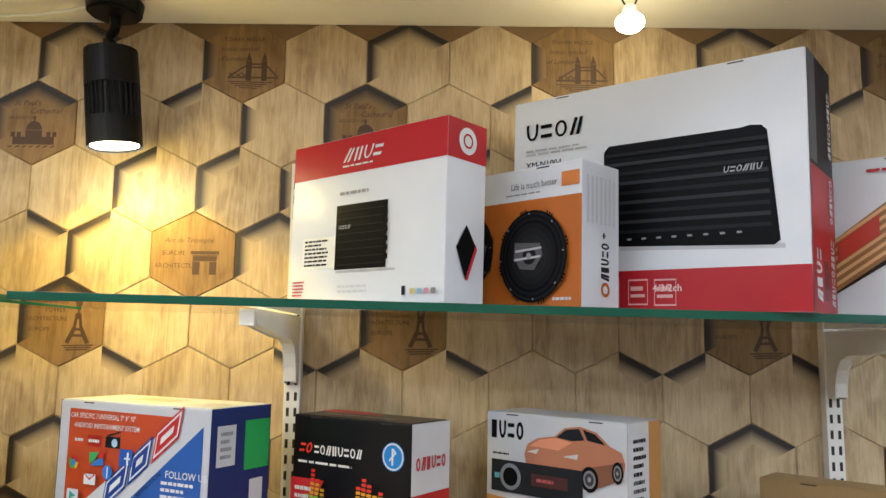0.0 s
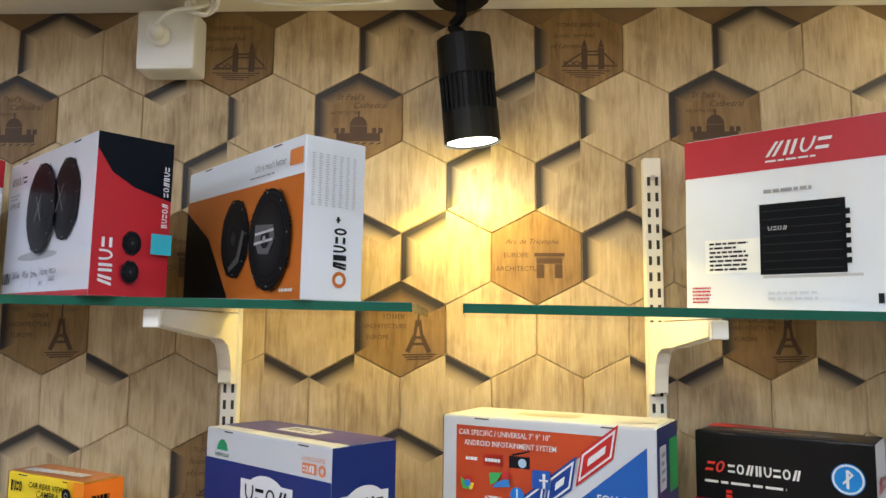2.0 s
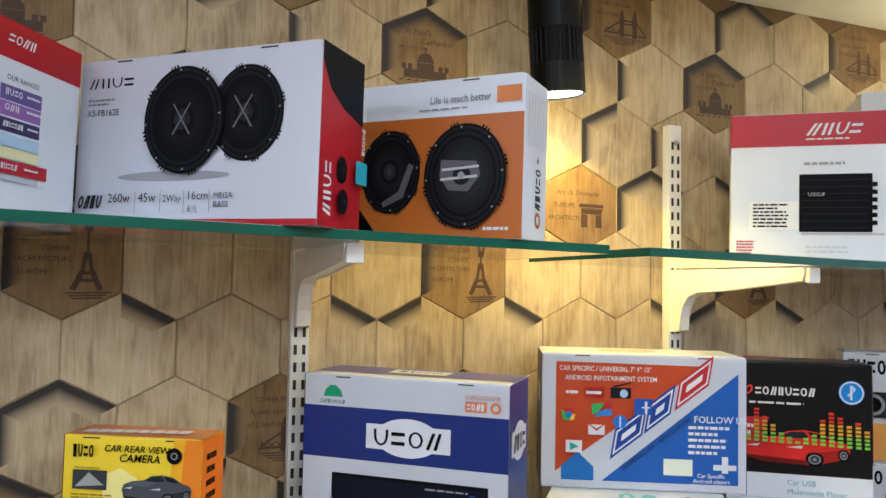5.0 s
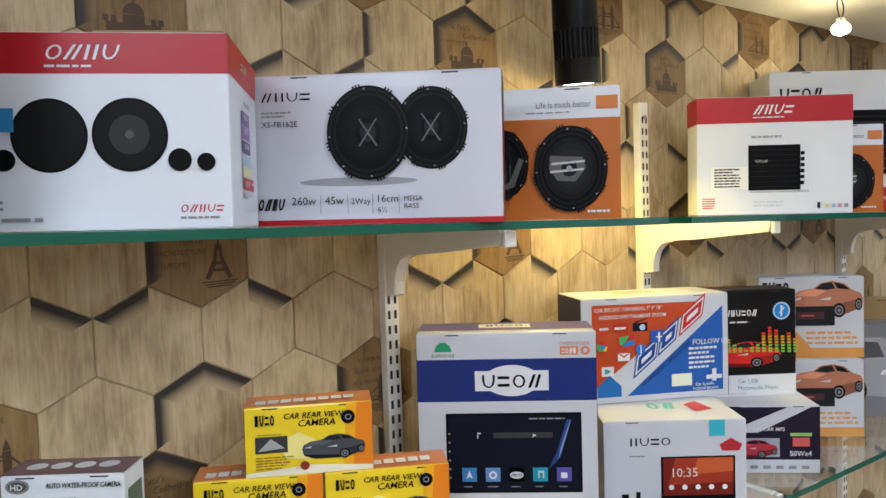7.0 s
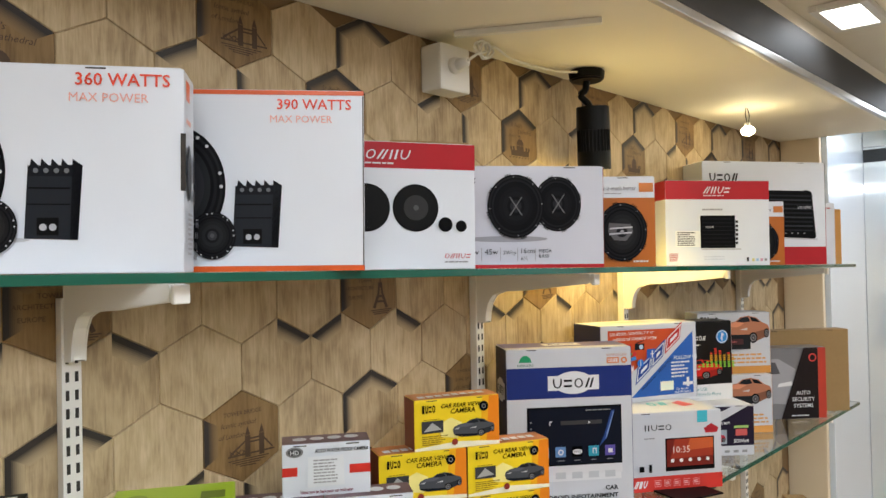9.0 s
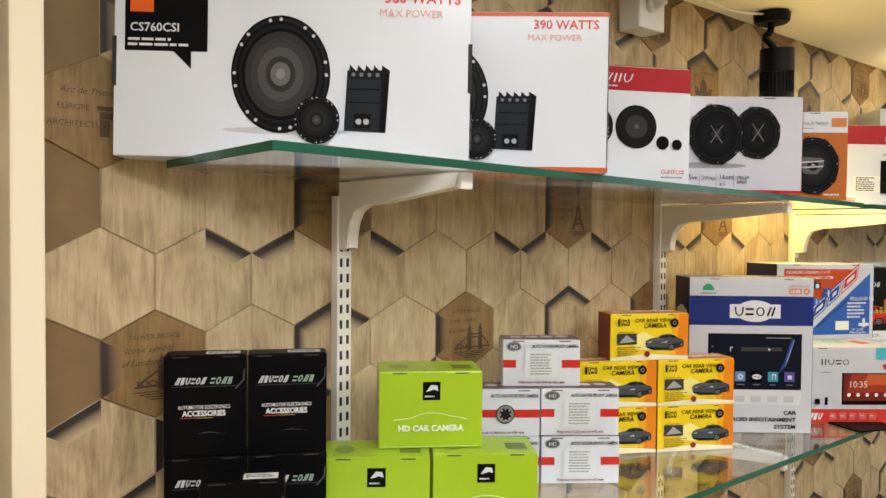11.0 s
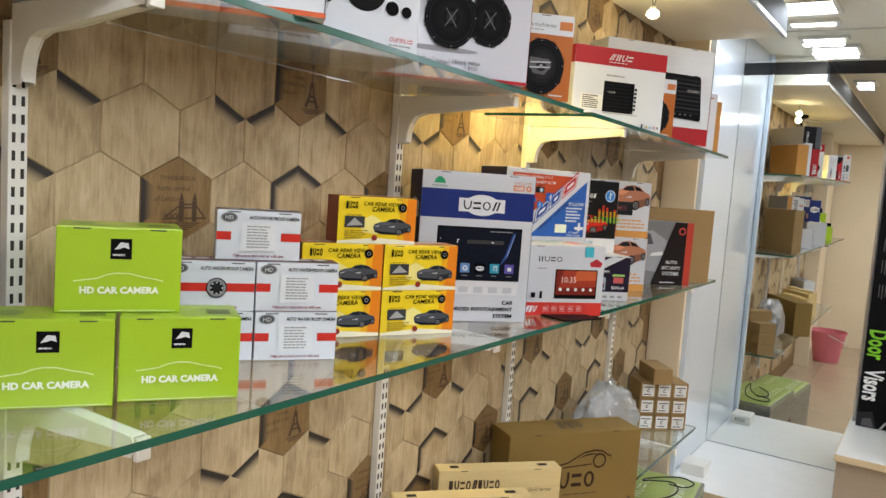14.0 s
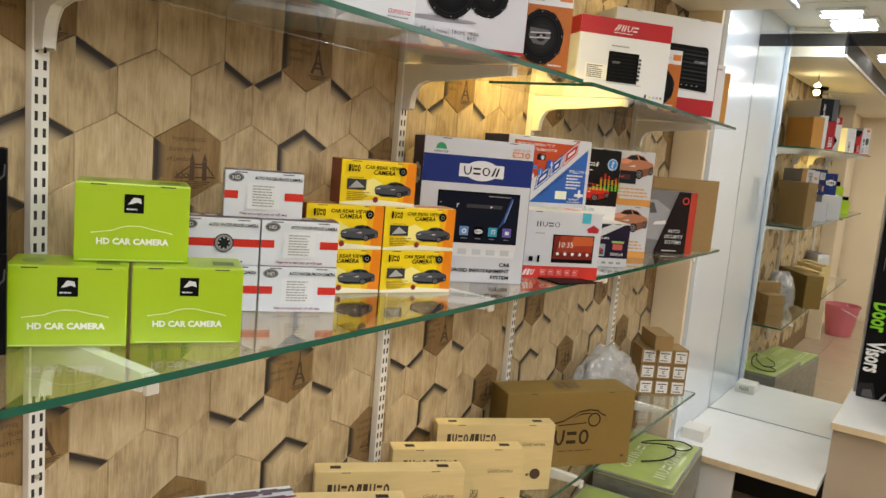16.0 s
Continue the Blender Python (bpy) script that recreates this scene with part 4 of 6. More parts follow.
art(box, size, "r", "range_list", [("r", (0.14, 0.1, 0.3), 0.37, 0.585, 0.68, 0.665), ("r", (0.3, 0.14, 0.42), 0.365, 0.505, 0.675, 0.58), ("r", (0.05, 0.04, 0.12), 0.36, 0.425, 0.67, 0.495), ("r", (0.4, 0.56, 0.7), 0.36, 0.35, 0.67, 0.41), ("r", (0.72, 0.7, 0.4), 0.36, 0.287, 0.67, 0.345), ("r", RED, 0.36, 0.21, 0.74, 0.28), ("r", (0.5, 0.52, 0.55), 0.36, 0.175, 0.67, 0.205), ("b", WHITE, 0.39, 0.61, 0.52, 0.645, 4), ("b", WHITE, 0.39, 0.53, 0.5, 0.565, 3), ("b", WHITE, 0.38, 0.445, 0.53, 0.475, 7), ("b", WHITE, 0.38, 0.23, 0.5, 0.262, 5), ("l", WHITE, 0.54, 0.615, 0.66, 0.64, 1), ("l", WHITE, 0.54, 0.535, 0.66, 0.56, 1), ("l", WHITE, 0.55, 0.45, 0.66, 0.47, 1), ("l", WHITE, 0.54, 0.235, 0.66, 0.257, 1)])
lettered(box, size, "r", "heading_lettering", DARK, "OUR RANGES", 0.52, 0.69, 0.028, align="CENTER", bold=0.0)
bm = block(0.02, -0.079, 0.1832, 0.14, -0.0765, 0.1885, 0.0008)
part("loose_flap", bm, KRAFT, box, "worn flap edge standing up")

box, size = carton("white speaker carton with two black speakers and a red base line", -0.925, 0.879, -42.4, 0.3, 0.177, 0.085, 0, material("silver_card", (0.56, 0.57, 0.64), 0.28, vary=0.05, scale=8, coat=0.5), group=GOLD)
art(box, size, "f", "base_line", [("r", RED, 0, 0, 1, 0.035), ("b", BLACK, 0.045, 0.83, 0.255, 0.89, 4), ("l", GREY, 0.045, 0.72, 0.17, 0.77, 2)])
art(box, size, "f", "speaker_picture", [("e", (0.3, 0.3, 0.33), 0.43, 0.285, 0.4, 0.03), ("speaker", (0.014, 0.014, 0.016), 0.725, 0.628, 0.272, 0.88), ("speaker", (0.014, 0.014, 0.016), 0.477, 0.605, 0.312, 0.9), *(("p", (0.13, 0.13, 0.135), [(cu - 0.035 * k - 0.004, cv - 0.09), (cu - 0.035 * k + 0.004, cv - 0.09), (cu + 0.035 * k + 0.003, cv + 0.09), (cu + 0.035 * k - 0.003, cv + 0.09)]) for cu, cv in ((0.477, 0.605), (0.725, 0.628)) for k in (-1, 1))])
lettered(box, size, "f", "model_lettering", DARK, "XS-FB162E", 0.045, 0.66, 0.04, bold=0.0)
for words, u, v, h in (("260w", 0.16, 0.135, 0.055), ("45w", 0.295, 0.135, 0.055), ("2Way", 0.4, 0.135, 0.04), ("16cm", 0.5, 0.145, 0.05), ("6½", 0.505, 0.075, 0.04), ("MEGA", 0.61, 0.15, 0.035), ("BASS", 0.61, 0.1, 0.035)):
    lettered(box, size, "f", "power_lettering", DARK, words, u, v, h, bold=0.0)
art(box, size, "f", "divider", [("r", GREY, u, 0.07, u + 0.003, 0.2) for u in (0.275, 0.385, 0.485, 0.59)] + [("b", DARK, 0.02, 0.1, 0.13, 0.18, 4, 0.2)])
art(box, size, "r", "side_print", [("r", RED, 0, 0, 1, 1), ("p", (0.006, 0.008, 0.012), [(0, 1), (0, 0.9), (0.2, 0.76), (0.5, 0.68), (1, 0.62), (1, 1)]), ("v", WHITE, 0.1, 0.06, 0.27, 0.37, 4), ("speaker", DARK, 0.5, 0.33, 0.075, 0.8), ("speaker", DARK, 0.48, 0.15, 0.07, 0.8), ("r", (0.05, 0.4, 0.5), 0.72, 0.27, 1.0, 0.4), ("v", WHITE, 0.84, 0.44, 0.92, 0.6, 5), ("v", WHITE, 0.84, 0.64, 0.92, 0.84, 6)])


def orange_speaker_box(x, y, yaw, w, near, level, thin, far):
    box, size = carton("orange and white speaker carton showing an oval speaker", x, y, yaw, w, 0.179, 0.078, 0, CARD_WHITE, group=GOLD)
    art(box, size, "f", "orange_field", [("p", ORANGE, [(0, 0), (1, 0), (1, 0.765), (0, 0.775)]), ("p", BLACK, [(0, 0), (far - 0.04, 0), (far - 0.25, 0.46), (0, 0.7)]), ("r", (0.6, 0.2, 0.05), 0.9, 0.83, 0.99, 0.93), ("l", GREY, 0.6, 0.805, 0.86, 0.825, 1)], "orange printed field")
    art(box, size, "f", "speaker_picture", [("speaker", (0.02, 0.02, 0.021), far, 0.43, 0.27, 0.8), ("p", (0.1, 0.1, 0.1), [(far - 0.02, 0.2), (far + 0.06, 0.26), (far + 0.1, 0.46), (far + 0.08, 0.48), (far + 0.04, 0.3), (far - 0.03, 0.23)]), ("speaker", (0.03, 0.03, 0.032), near, level, 0.325, thin)], start=4)
    at = lambda pairs: [(near + p, level + q) for p, q in pairs]
    art(box, size, "f", "badge_picture", [("p", (0.1, 0.1, 0.105), at([(-0.085, 0.1), (0.05, 0.085), (0.065, 0.0), (0.02, -0.1), (-0.055, -0.09), (-0.09, 0.0)])), ("c", (0.015, 0.015, 0.017), near - 0.005, level, 0.06), ("p", (0.5, 0.5, 0.52), at([(-0.08, 0.045), (0.06, 0.06), (0.06, 0.045), (-0.08, 0.028)])), ("p", (0.5, 0.5, 0.52), at([(-0.085, -0.015), (0.055, 0.0), (0.055, -0.016), (-0.085, -0.032)])), ("c", (0.3, 0.3, 0.31), near - 0.005, level, 0.022)], start=24)
    lettered(box, size, "f", "slogan_lettering", (0.12, 0.12, 0.14), "Life is much better", 0.88, 0.85, 0.05, align="RIGHT", bold=0.0, squeeze=0.8)
    art(box, size, "f", "model_mark", [("l", WHITE, 0.86, 0.04, 0.98, 0.08, 1)], start=4)
    art(box, size, "r", "side_print", [("v", DARK, 0.5, 0.19, 0.72, 0.46, 5), ("ring", ORANGE, 0.61, 0.13, 0.028, 0.05), ("r", DARK, 0.54, 0.48, 0.58, 0.52), ("r", DARK, 0.52, 0.495, 0.6, 0.505)] + [("l", (0.4, 0.4, 0.42), 0.1 + 0.11 * k, 0.57, 0.16 + 0.11 * k, 0.9, 22) for k in range(7)])
    return box


orange_speaker_box(-0.703, 0.892, -47.5, 0.318, 0.79, 0.385, 0.85, 0.49)
orange_speaker_box(0.139, 0.919, -46, 0.3, 0.76, 0.36, 0.93, 0.4)

box, size = carton("white and red amplifier carton with a black amplifier picture", -0.023, 0.904, -40.7, 0.289, 0.224, 0.074, 0, CARD_WHITE, group=GOLD)
art(box, size, "f", "red_band", [("r", RED, 0, 0.78, 1, 1), ("b", WHITE, 0.36, 0.85, 0.62, 0.93, 4, 0.35), ("l", WHITE, 0.36, 0.815, 0.6, 0.835, 1)], "red printed band")
art(box, size, "f", "amplifier_picture", [("r", (0.45, 0.46, 0.48), 0.34, 0.185, 0.72, 0.2), ("r", BLACK, 0.33, 0.205, 0.665, 0.59)] + [("r", DARK, 0.345, 0.23 + 0.045 * k, 0.65, 0.236 + 0.045 * k) for k in range(8)] + [("r", BLACK, 0.66, 0.25 + 0.05 * k, 0.685, 0.28 + 0.05 * k) for k in range(6)] + [("b", (0.45, 0.45, 0.45), 0.37, 0.44, 0.45, 0.465, 4)])
art(box, size, "f", "paper_label", [("r", (0.82, 0.82, 0.78), 0.09, 0.22, 0.33, 0.41), ("l", DARK, 0.11, 0.23, 0.29, 0.4, 7), ("l", RED, 0.03, 0.05, 0.12, 0.15, 5), ("l", (0.3, 0.3, 0.32), 0.35, 0.64, 0.56, 0.68, 1), ("l", (0.55, 0.58, 0.65), 0.36, 0.06, 0.56, 0.12, 2), ("r", DARK, 0.77, 0.045, 0.79, 0.095)] + [("r", ((0.7, 0.6, 0.2), (0.3, 0.5, 0.7), (0.6, 0.3, 0.4), GREY)[k], 0.82 + 0.04 * k, 0.05, 0.845 + 0.04 * k, 0.08) for k in range(4)], "white paper sticker")
art(box, size, "r", "side_print", [("r", RED, 0, 0.78, 1, 1), ("c", WHITE, 0.5, 0.89, 0.075), ("ring", RED, 0.5, 0.89, 0.03, 0.042), ("p", BLACK, [(0.25, 0.3), (0.5, 0.43), (0.75, 0.32), (0.5, 0.13)]), ("p", (0.5, 0.03, 0.04), [(0.48, 0.13), (0.55, 0.13), (0.78, 0.3), (0.75, 0.33)])])
art(box, size, "l", "side_band", [("r", RED, 0, 0.78, 1, 1)], "red printed band")

box, size = carton("large white and red amplifier carton with a ribbed amplifier picture", 0.392, 0.879, -38.1, 0.403, 0.31, 0.118, 0, CARD_WHITE, group=GOLD)
art(box, size, "f", "red_band", [("r", RED, 0, 0, 1, 0.175), ("b", (0.7, 0.4, 0.4), 0.35, 0.03, 0.43, 0.138, 1), ("b", (0.7, 0.4, 0.4), 0.449, 0.03, 0.528, 0.138, 1), ("b", (0.7, 0.4, 0.4), 0.537, 0.026, 0.622, 0.136, 1), ("b", BLACK, 0.055, 0.805, 0.29, 0.885, 4), ("l", (0.45, 0.45, 0.46), 0.055, 0.73, 0.31, 0.765, 2)], "red printed band")
lettered(box, size, "f", "class_lettering", (0.8, 0.6, 0.6), "4/3/2ch", 0.58, 0.085, 0.03, align="CENTER")
lettered(box, size, "f", "model_lettering", DARK, "XM-N1004", 0.055, 0.675, 0.03, bold=0.0)
ribs = []
for k in range(9):
    v = 0.335 + 0.042 * k
    ribs.append(("p", (0.035, 0.037, 0.042) if k % 2 else (0.018, 0.019, 0.022), [(0.372, v), (0.895 - 0.0006 * k, v - 0.01), (0.893 - 0.0006 * k, v + 0.006), (0.372, v + 0.014)]))
art(box, size, "f", "amplifier_picture", [("p", (0.5, 0.52, 0.56), [(0.42, 0.262), (0.93, 0.238), (0.93, 0.256), (0.42, 0.285)]), ("p", BLACK, [(0.362, 0.3), (0.42, 0.28), (0.9, 0.252), (0.918, 0.27), (0.888, 0.7), (0.872, 0.722), (0.84, 0.728), (0.81, 0.722), (0.38, 0.725), (0.362, 0.7)])] + ribs + [("b", (0.4, 0.4, 0.42), 0.76, 0.545, 0.875, 0.572, 6, 0.2)] + [("r", (0.3, 0.3, 0.31), 0.4 + 0.05 * k, 0.302, 0.415 + 0.05 * k, 0.31) for k in range(9)])
art(box, size, "r", "side_print", [("r", (0.02, 0.02, 0.025), 0, 0.555, 1, 1), ("r", (0.1, 0.11, 0.13), 0.0, 0.57, 0.3, 1), ("r", RED, 0, 0, 1, 0.555), ("r", (0.16, 0.02, 0.03), 0.42, 0.05, 0.62, 0.2), ("v", WHITE, 0.1, 0.04, 0.32, 0.25, 4), ("v", WHITE, 0.72, 0.03, 0.88, 0.3, 9), ("v", WHITE, 0.72, 0.36, 0.84, 0.54, 6), ("v", WHITE, 0.72, 0.62, 0.84, 0.9, 9)])
box, size = carton("white amplifier carton with an orange striped amplifier picture", 0.57, 0.9, -40, 0.3, 0.197, 0.05, 0, CARD_WHITE, group=GOLD)
art(box, size, "f", "amplifier_picture", [("p", (0.3, 0.15, 0.05), [(0.42, 0.0), (0.84, 0.44), (0.84, 0.8), (0.42, 0.33)])] + [("p", (0.68, 0.4, 0.18), [(0.42, 0.035 + 0.055 * k), (0.84, 0.475 + 0.055 * k), (0.84, 0.5 + 0.055 * k), (0.42, 0.06 + 0.055 * k)]) for k in range(6)] + [("p", (0.5, 0.05, 0.03), [(0.58, 0.34), (0.74, 0.51), (0.74, 0.64), (0.58, 0.47)]), ("p", (0.03, 0.025, 0.02), [(0.42, -0.0), (0.84, 0.4), (0.84, 0.44), (0.44, 0.02)]), ("l", RED, 0.7, 0.9, 0.95, 0.94, 1)])
carton("plain brown kraft carton behind the amplifier boxes", 0.66, 0.905, -40, 0.3, 0.182, 0.07, 0, material("orange_kraft", (0.52, 0.24, 0.05), 0.7, vary=0.08, scale=8, fine=0.05, bump=0.1, bump_scale=90), group=GOLD)

# ---- middle shelf ----
MID = "boxes on the middle glass shelf"
box, size = carton("tall white and blue car stereo carton with a screen picture", -0.68, 0.965, -40, 0.264, 0.331, 0.1, 1, MATT_WHITE, group=MID)
art(box, size, "f", "blue_band", [("r", BLUE, 0, 0.695, 1, 0.885), ("r", WHITE, 0.325, 0.742, 0.735, 0.832), ("e", WHITE, 0.53, 0.788, 0.125, 0.07), ("b", BLACK, 0.365, 0.755, 0.705, 0.815, 4)], "blue printed band")
art(box, size, "f", "corner_mark", [("p", (0.02, 0.3, 0.13), [(0.1, 0.92), (0.2, 0.92), (0.19, 0.945), (0.165, 0.962), (0.135, 0.962), (0.11, 0.945)]), ("b", (0.02, 0.12, 0.06), 0.085, 0.895, 0.215, 0.91, 7), ("r", (0.62, 0.2, 0.08), 0.8, 0.9, 0.9, 0.937), ("ring", (0.62, 0.2, 0.08), 0.94, 0.918, 0.01, 0.02), ("b", WHITE, 0.808, 0.906, 0.892, 0.93, 4), ("b", (0.5, 0.22, 0.12), 0.8, 0.945, 0.965, 0.96, 8)])
art(box, size, "f", "screen_picture", [("r", BLACK, 0.155, 0.28, 0.912, 0.642), ("r", (0.008, 0.01, 0.018), 0.17, 0.29, 0.9, 0.63), ("p", (0.015, 0.05, 0.2), [(0.72, 0.38), (0.79, 0.44), (0.855, 0.61), (0.83, 0.61), (0.77, 0.46)]), ("p", (0.2, 0.3, 0.55), [(0.78, 0.43), (0.8, 0.47), (0.85, 0.6), (0.845, 0.6), (0.79, 0.475)]), ("l", (0.3, 0.3, 0.3), 0.62, 0.61, 0.86, 0.622, 1), ("r", (0.05, 0.05, 0.05), 0.42, 0.53, 0.75, 0.555), ("p", WHITE, [(0.64, 0.533), (0.66, 0.541), (0.64, 0.549)]), ("r", WHITE, 0.33, 0.53, 0.336, 0.552), ("r", WHITE, 0.33, 0.55, 0.35, 0.556)] + [("r", c, 0.24 + 0.132 * k, 0.335, 0.322 + 0.132 * k, 0.398) for k, c in enumerate(((0.05, 0.22, 0.5), (0.12, 0.25, 0.5), (0.0, 0.0, 0.0), (0.03, 0.3, 0.42), (0.1, 0.08, 0.35)))] + [("p", WHITE, [(0.262, 0.35), (0.281, 0.358), (0.3, 0.35), (0.281, 0.387)]), ("ring", WHITE, 0.413, 0.366, 0.009, 0.018), ("e", WHITE, 0.545, 0.366, 0.03, 0.016), ("b", BLACK, 0.515, 0.36, 0.575, 0.373, 4), ("r", WHITE, 0.665, 0.352, 0.672, 0.382), ("r", WHITE, 0.69, 0.352, 0.697, 0.382), ("r", WHITE, 0.665, 0.378, 0.697, 0.386), ("r", WHITE, 0.79, 0.353, 0.825, 0.378)] + [("l", (0.25, 0.25, 0.27), 0.25 + 0.132 * k, 0.312, 0.315 + 0.132 * k, 0.322, 1) for k in range(5)] + [("c", GREY, 0.175, 0.36 + 0.04 * k, 0.005) for k in range(6)])
for n, words in enumerate(("CAR", "ANDROID INFOTAINMENT", "SYSTEM")):
    lettered(box, size, "f", "system_lettering", BLACK, words, 0.87, 0.122 - 0.046 * n, 0.026, align="RIGHT", bold=0.03, squeeze=1.15, start=9)
art(box, size, "f", "screen_reflection", [("r", (0.62, 0.62, 0.64), 0.155, 0.225, 0.912, 0.277), ("r", (0.64, 0.65, 0.67), 0.165, 0.185, 0.902, 0.225), ("c", (0.02, 0.3, 0.13), 0.22, 0.14, 0.02)] + [("r", (0.48, 0.5, 0.53), 0.24 + 0.132 * k, 0.2, 0.322 + 0.132 * k, 0.24) for k in range(5)])
art(box, size, "r", "side_print", [("r", BLUE, 0, 0.0, 1, 1), ("r", WHITE, 0.12, 0.742, 0.88, 0.832), ("e", WHITE, 0.5, 0.788, 0.1, 0.07), ("b", BLACK, 0.2, 0.755, 0.82, 0.815, 4)])
art(box, size, "l", "side_print", [("r", (0.012, 0.014, 0.05), 0, 0.0, 1, 1), ("r", (0.6, 0.6, 0.6), 0.15, 0.69, 0.85, 0.79), ("e", (0.6, 0.6, 0.6), 0.5, 0.74, 0.1, 0.075), ("b", BLACK, 0.22, 0.712, 0.8, 0.768, 4)])
art(box, size, "t", "top_print", [("r", (0.06, 0.05, 0.2), 0.0, 0.25, 1, 1), ("r", WHITE, 0.35, 0.45, 0.65, 0.8), ("b", BLUE, 0.39, 0.53, 0.62, 0.72, 4)])

box, size = carton("white and red car stereo carton with a red touch screen picture", -0.428, 0.882, -37, 0.226, 0.172, 0.15, 1, MATT_WHITE, group=MID)
SECOND_TOP = SHELF_Z[1] + 0.1735
art(box, size, "f", "red_band", [("r", (0.6, 0.04, 0.03), 0, 0, 1, 0.19), ("b", WHITE, 0.06, 0.05, 0.2, 0.14, 3, 0.3)] + [("b", (0.8, 0.5, 0.5), 0.28 + 0.1 * k, 0.06, 0.36 + 0.1 * k, 0.14, 1) for k in range(5)], "red printed band")
art(box, size, "f", "brand_mark", [("b", BLACK, 0.18, 0.77, 0.48, 0.845, 4), ("l", GREY, 0.18, 0.66, 0.32, 0.69, 1), ("p", (0.4, 0.02, 0.03), [(0.83, 0.71), (0.95, 0.71), (0.97, 0.77), (0.89, 0.83), (0.81, 0.77)]), ("r", (0.05, 0.4, 0.5), 0.74, 0.85, 0.85, 1.0)])
art(box, size, "f", "screen_picture", [("r", BLACK, 0.4, 0.245, 0.92, 0.665), ("p", (0.16, 0.012, 0.008), [(0.415, 0.3), (0.905, 0.3), (0.905, 0.65), (0.415, 0.65)]), ("p", (0.32, 0.035, 0.015), [(0.45, 0.4), (0.905, 0.42), (0.905, 0.65), (0.5, 0.65)]), ("p", (0.5, 0.1, 0.03), [(0.62, 0.5), (0.905, 0.52), (0.905, 0.65), (0.66, 0.65)])] + [("c", (0.8, 0.8, 0.8), 0.47 + 0.093 * k, 0.38, 0.024) for k in range(5)] + [("r", BLACK, 0.12, 0.26, 0.17, 0.33), ("r", BLACK, 0.22, 0.25, 0.25, 0.35)])
lettered(box, size, "f", "clock_lettering", (0.75, 0.65, 0.6), "10:35", 0.46, 0.48, 0.085, bold=0.0, start=9)
art(box, size, "t", "top_print", [("b", (0.1, 0.4, 0.42), 0.4, 0.45, 0.62, 0.7, 2), ("p", (0.5, 0.06, 0.04), [(0.72, 0.3), (0.86, 0.4), (0.8, 0.75), (0.68, 0.6)])])

box, size = carton("white carton with orange and blue triangles lying on another box", -0.311, 0.987, -25.8, 0.275, 0.182, 0.115, SECOND_TOP, MATT_WHITE, group=MID)
art(box, size, "f", "corner_triangle", [("p", (0.47, 0.062, 0.016), [(0.07, 0.94), (0.8, 0.93), (0.07, 0.12)]), ("p", (0.02, 0.1, 0.38), [(0.96, 0.88), (0.96, 0.06), (0.3, 0.06)]), ("p", (0.02, 0.15, 0.45), [(0.1, 0.06), (0.26, 0.06), (0.26, 0.16), (0.18, 0.27), (0.1, 0.16)])], "orange and blue printed triangles")
art(box, size, "f", "app_icon", [("r", (0.5, 0.025, 0.02), 0.21, 0.67, 0.31, 0.755), ("l", WHITE, 0.12, 0.69, 0.2, 0.735, 1), ("l", WHITE, 0.22, 0.69, 0.3, 0.735, 1), ("r", (0.015, 0.015, 0.018), 0.34, 0.675, 0.44, 0.755), ("p", (0.015, 0.015, 0.018), [(0.35, 0.765), (0.44, 0.8), (0.44, 0.79), (0.36, 0.755)]), ("c", (0.4, 0.55, 0.7), 0.405, 0.712, 0.03), ("c", (0.5, 0.03, 0.02), 0.135, 0.545, 0.05), ("p", (0.06, 0.4, 0.08), [(0.1, 0.58), (0.135, 0.545), (0.15, 0.5), (0.11, 0.505), (0.1, 0.54)]), ("p", (0.7, 0.5, 0.03), [(0.135, 0.545), (0.168, 0.55), (0.16, 0.51), (0.148, 0.5)]), ("c", (0.03, 0.2, 0.55), 0.135, 0.545, 0.024), ("p", (0.06, 0.36, 0.1), [(0.245, 0.63), (0.31, 0.64), (0.28, 0.57), (0.25, 0.55)]), ("p", (0.04, 0.18, 0.5), [(0.28, 0.57), (0.34, 0.61), (0.35, 0.55), (0.26, 0.535)]), ("c", (0.5, 0.03, 0.03), 0.33, 0.625, 0.03), ("r", (0.02, 0.09, 0.4), 0.455, 0.56, 0.54, 0.68), ("r", WHITE, 0.505, 0.565, 0.518, 0.66), ("r", WHITE, 0.49, 0.61, 0.53, 0.622), ("c", (0.02, 0.16, 0.55), 0.385, 0.505, 0.05), ("r", WHITE, 0.382, 0.465, 0.389, 0.545), ("r", WHITE, 0.23, 0.405, 0.31, 0.48), ("p", (0.5, 0.03, 0.03), [(0.23, 0.48), (0.27, 0.435), (0.31, 0.48), (0.3, 0.48), (0.27, 0.45), (0.24, 0.48)]), ("r", WHITE, 0.12, 0.27, 0.2, 0.36), ("p", (0.04, 0.35, 0.3), [(0.14, 0.285), (0.185, 0.315), (0.14, 0.345)])])
along = lambda a, b: (0.35 + 0.46 * a + 0.02 * b, 0.25 + 0.55 * a + 0.185 * b)
for a0, a1, color in ((0.0, 0.3, (0.012, 0.05, 0.26)), (0.36, 0.6, (0.012, 0.05, 0.26)), (0.68, 1.0, (0.45, 0.02, 0.02))):
    edge, gap = 0.02, 0.075
    rim = lambda e, b: [along(a0 + e, b), along(a1 - e, b), along(a1 - e, 1 - b), along(a0 + e, 1 - b)]
    art(box, size, "f", "diagonal_mark", [("p", color, rim(-edge, -0.1)), ("p", WHITE, rim(0.0, 0.02)), ("p", color, rim(edge, 0.12)), ("p", WHITE, rim(gap, 0.36))], start=5)
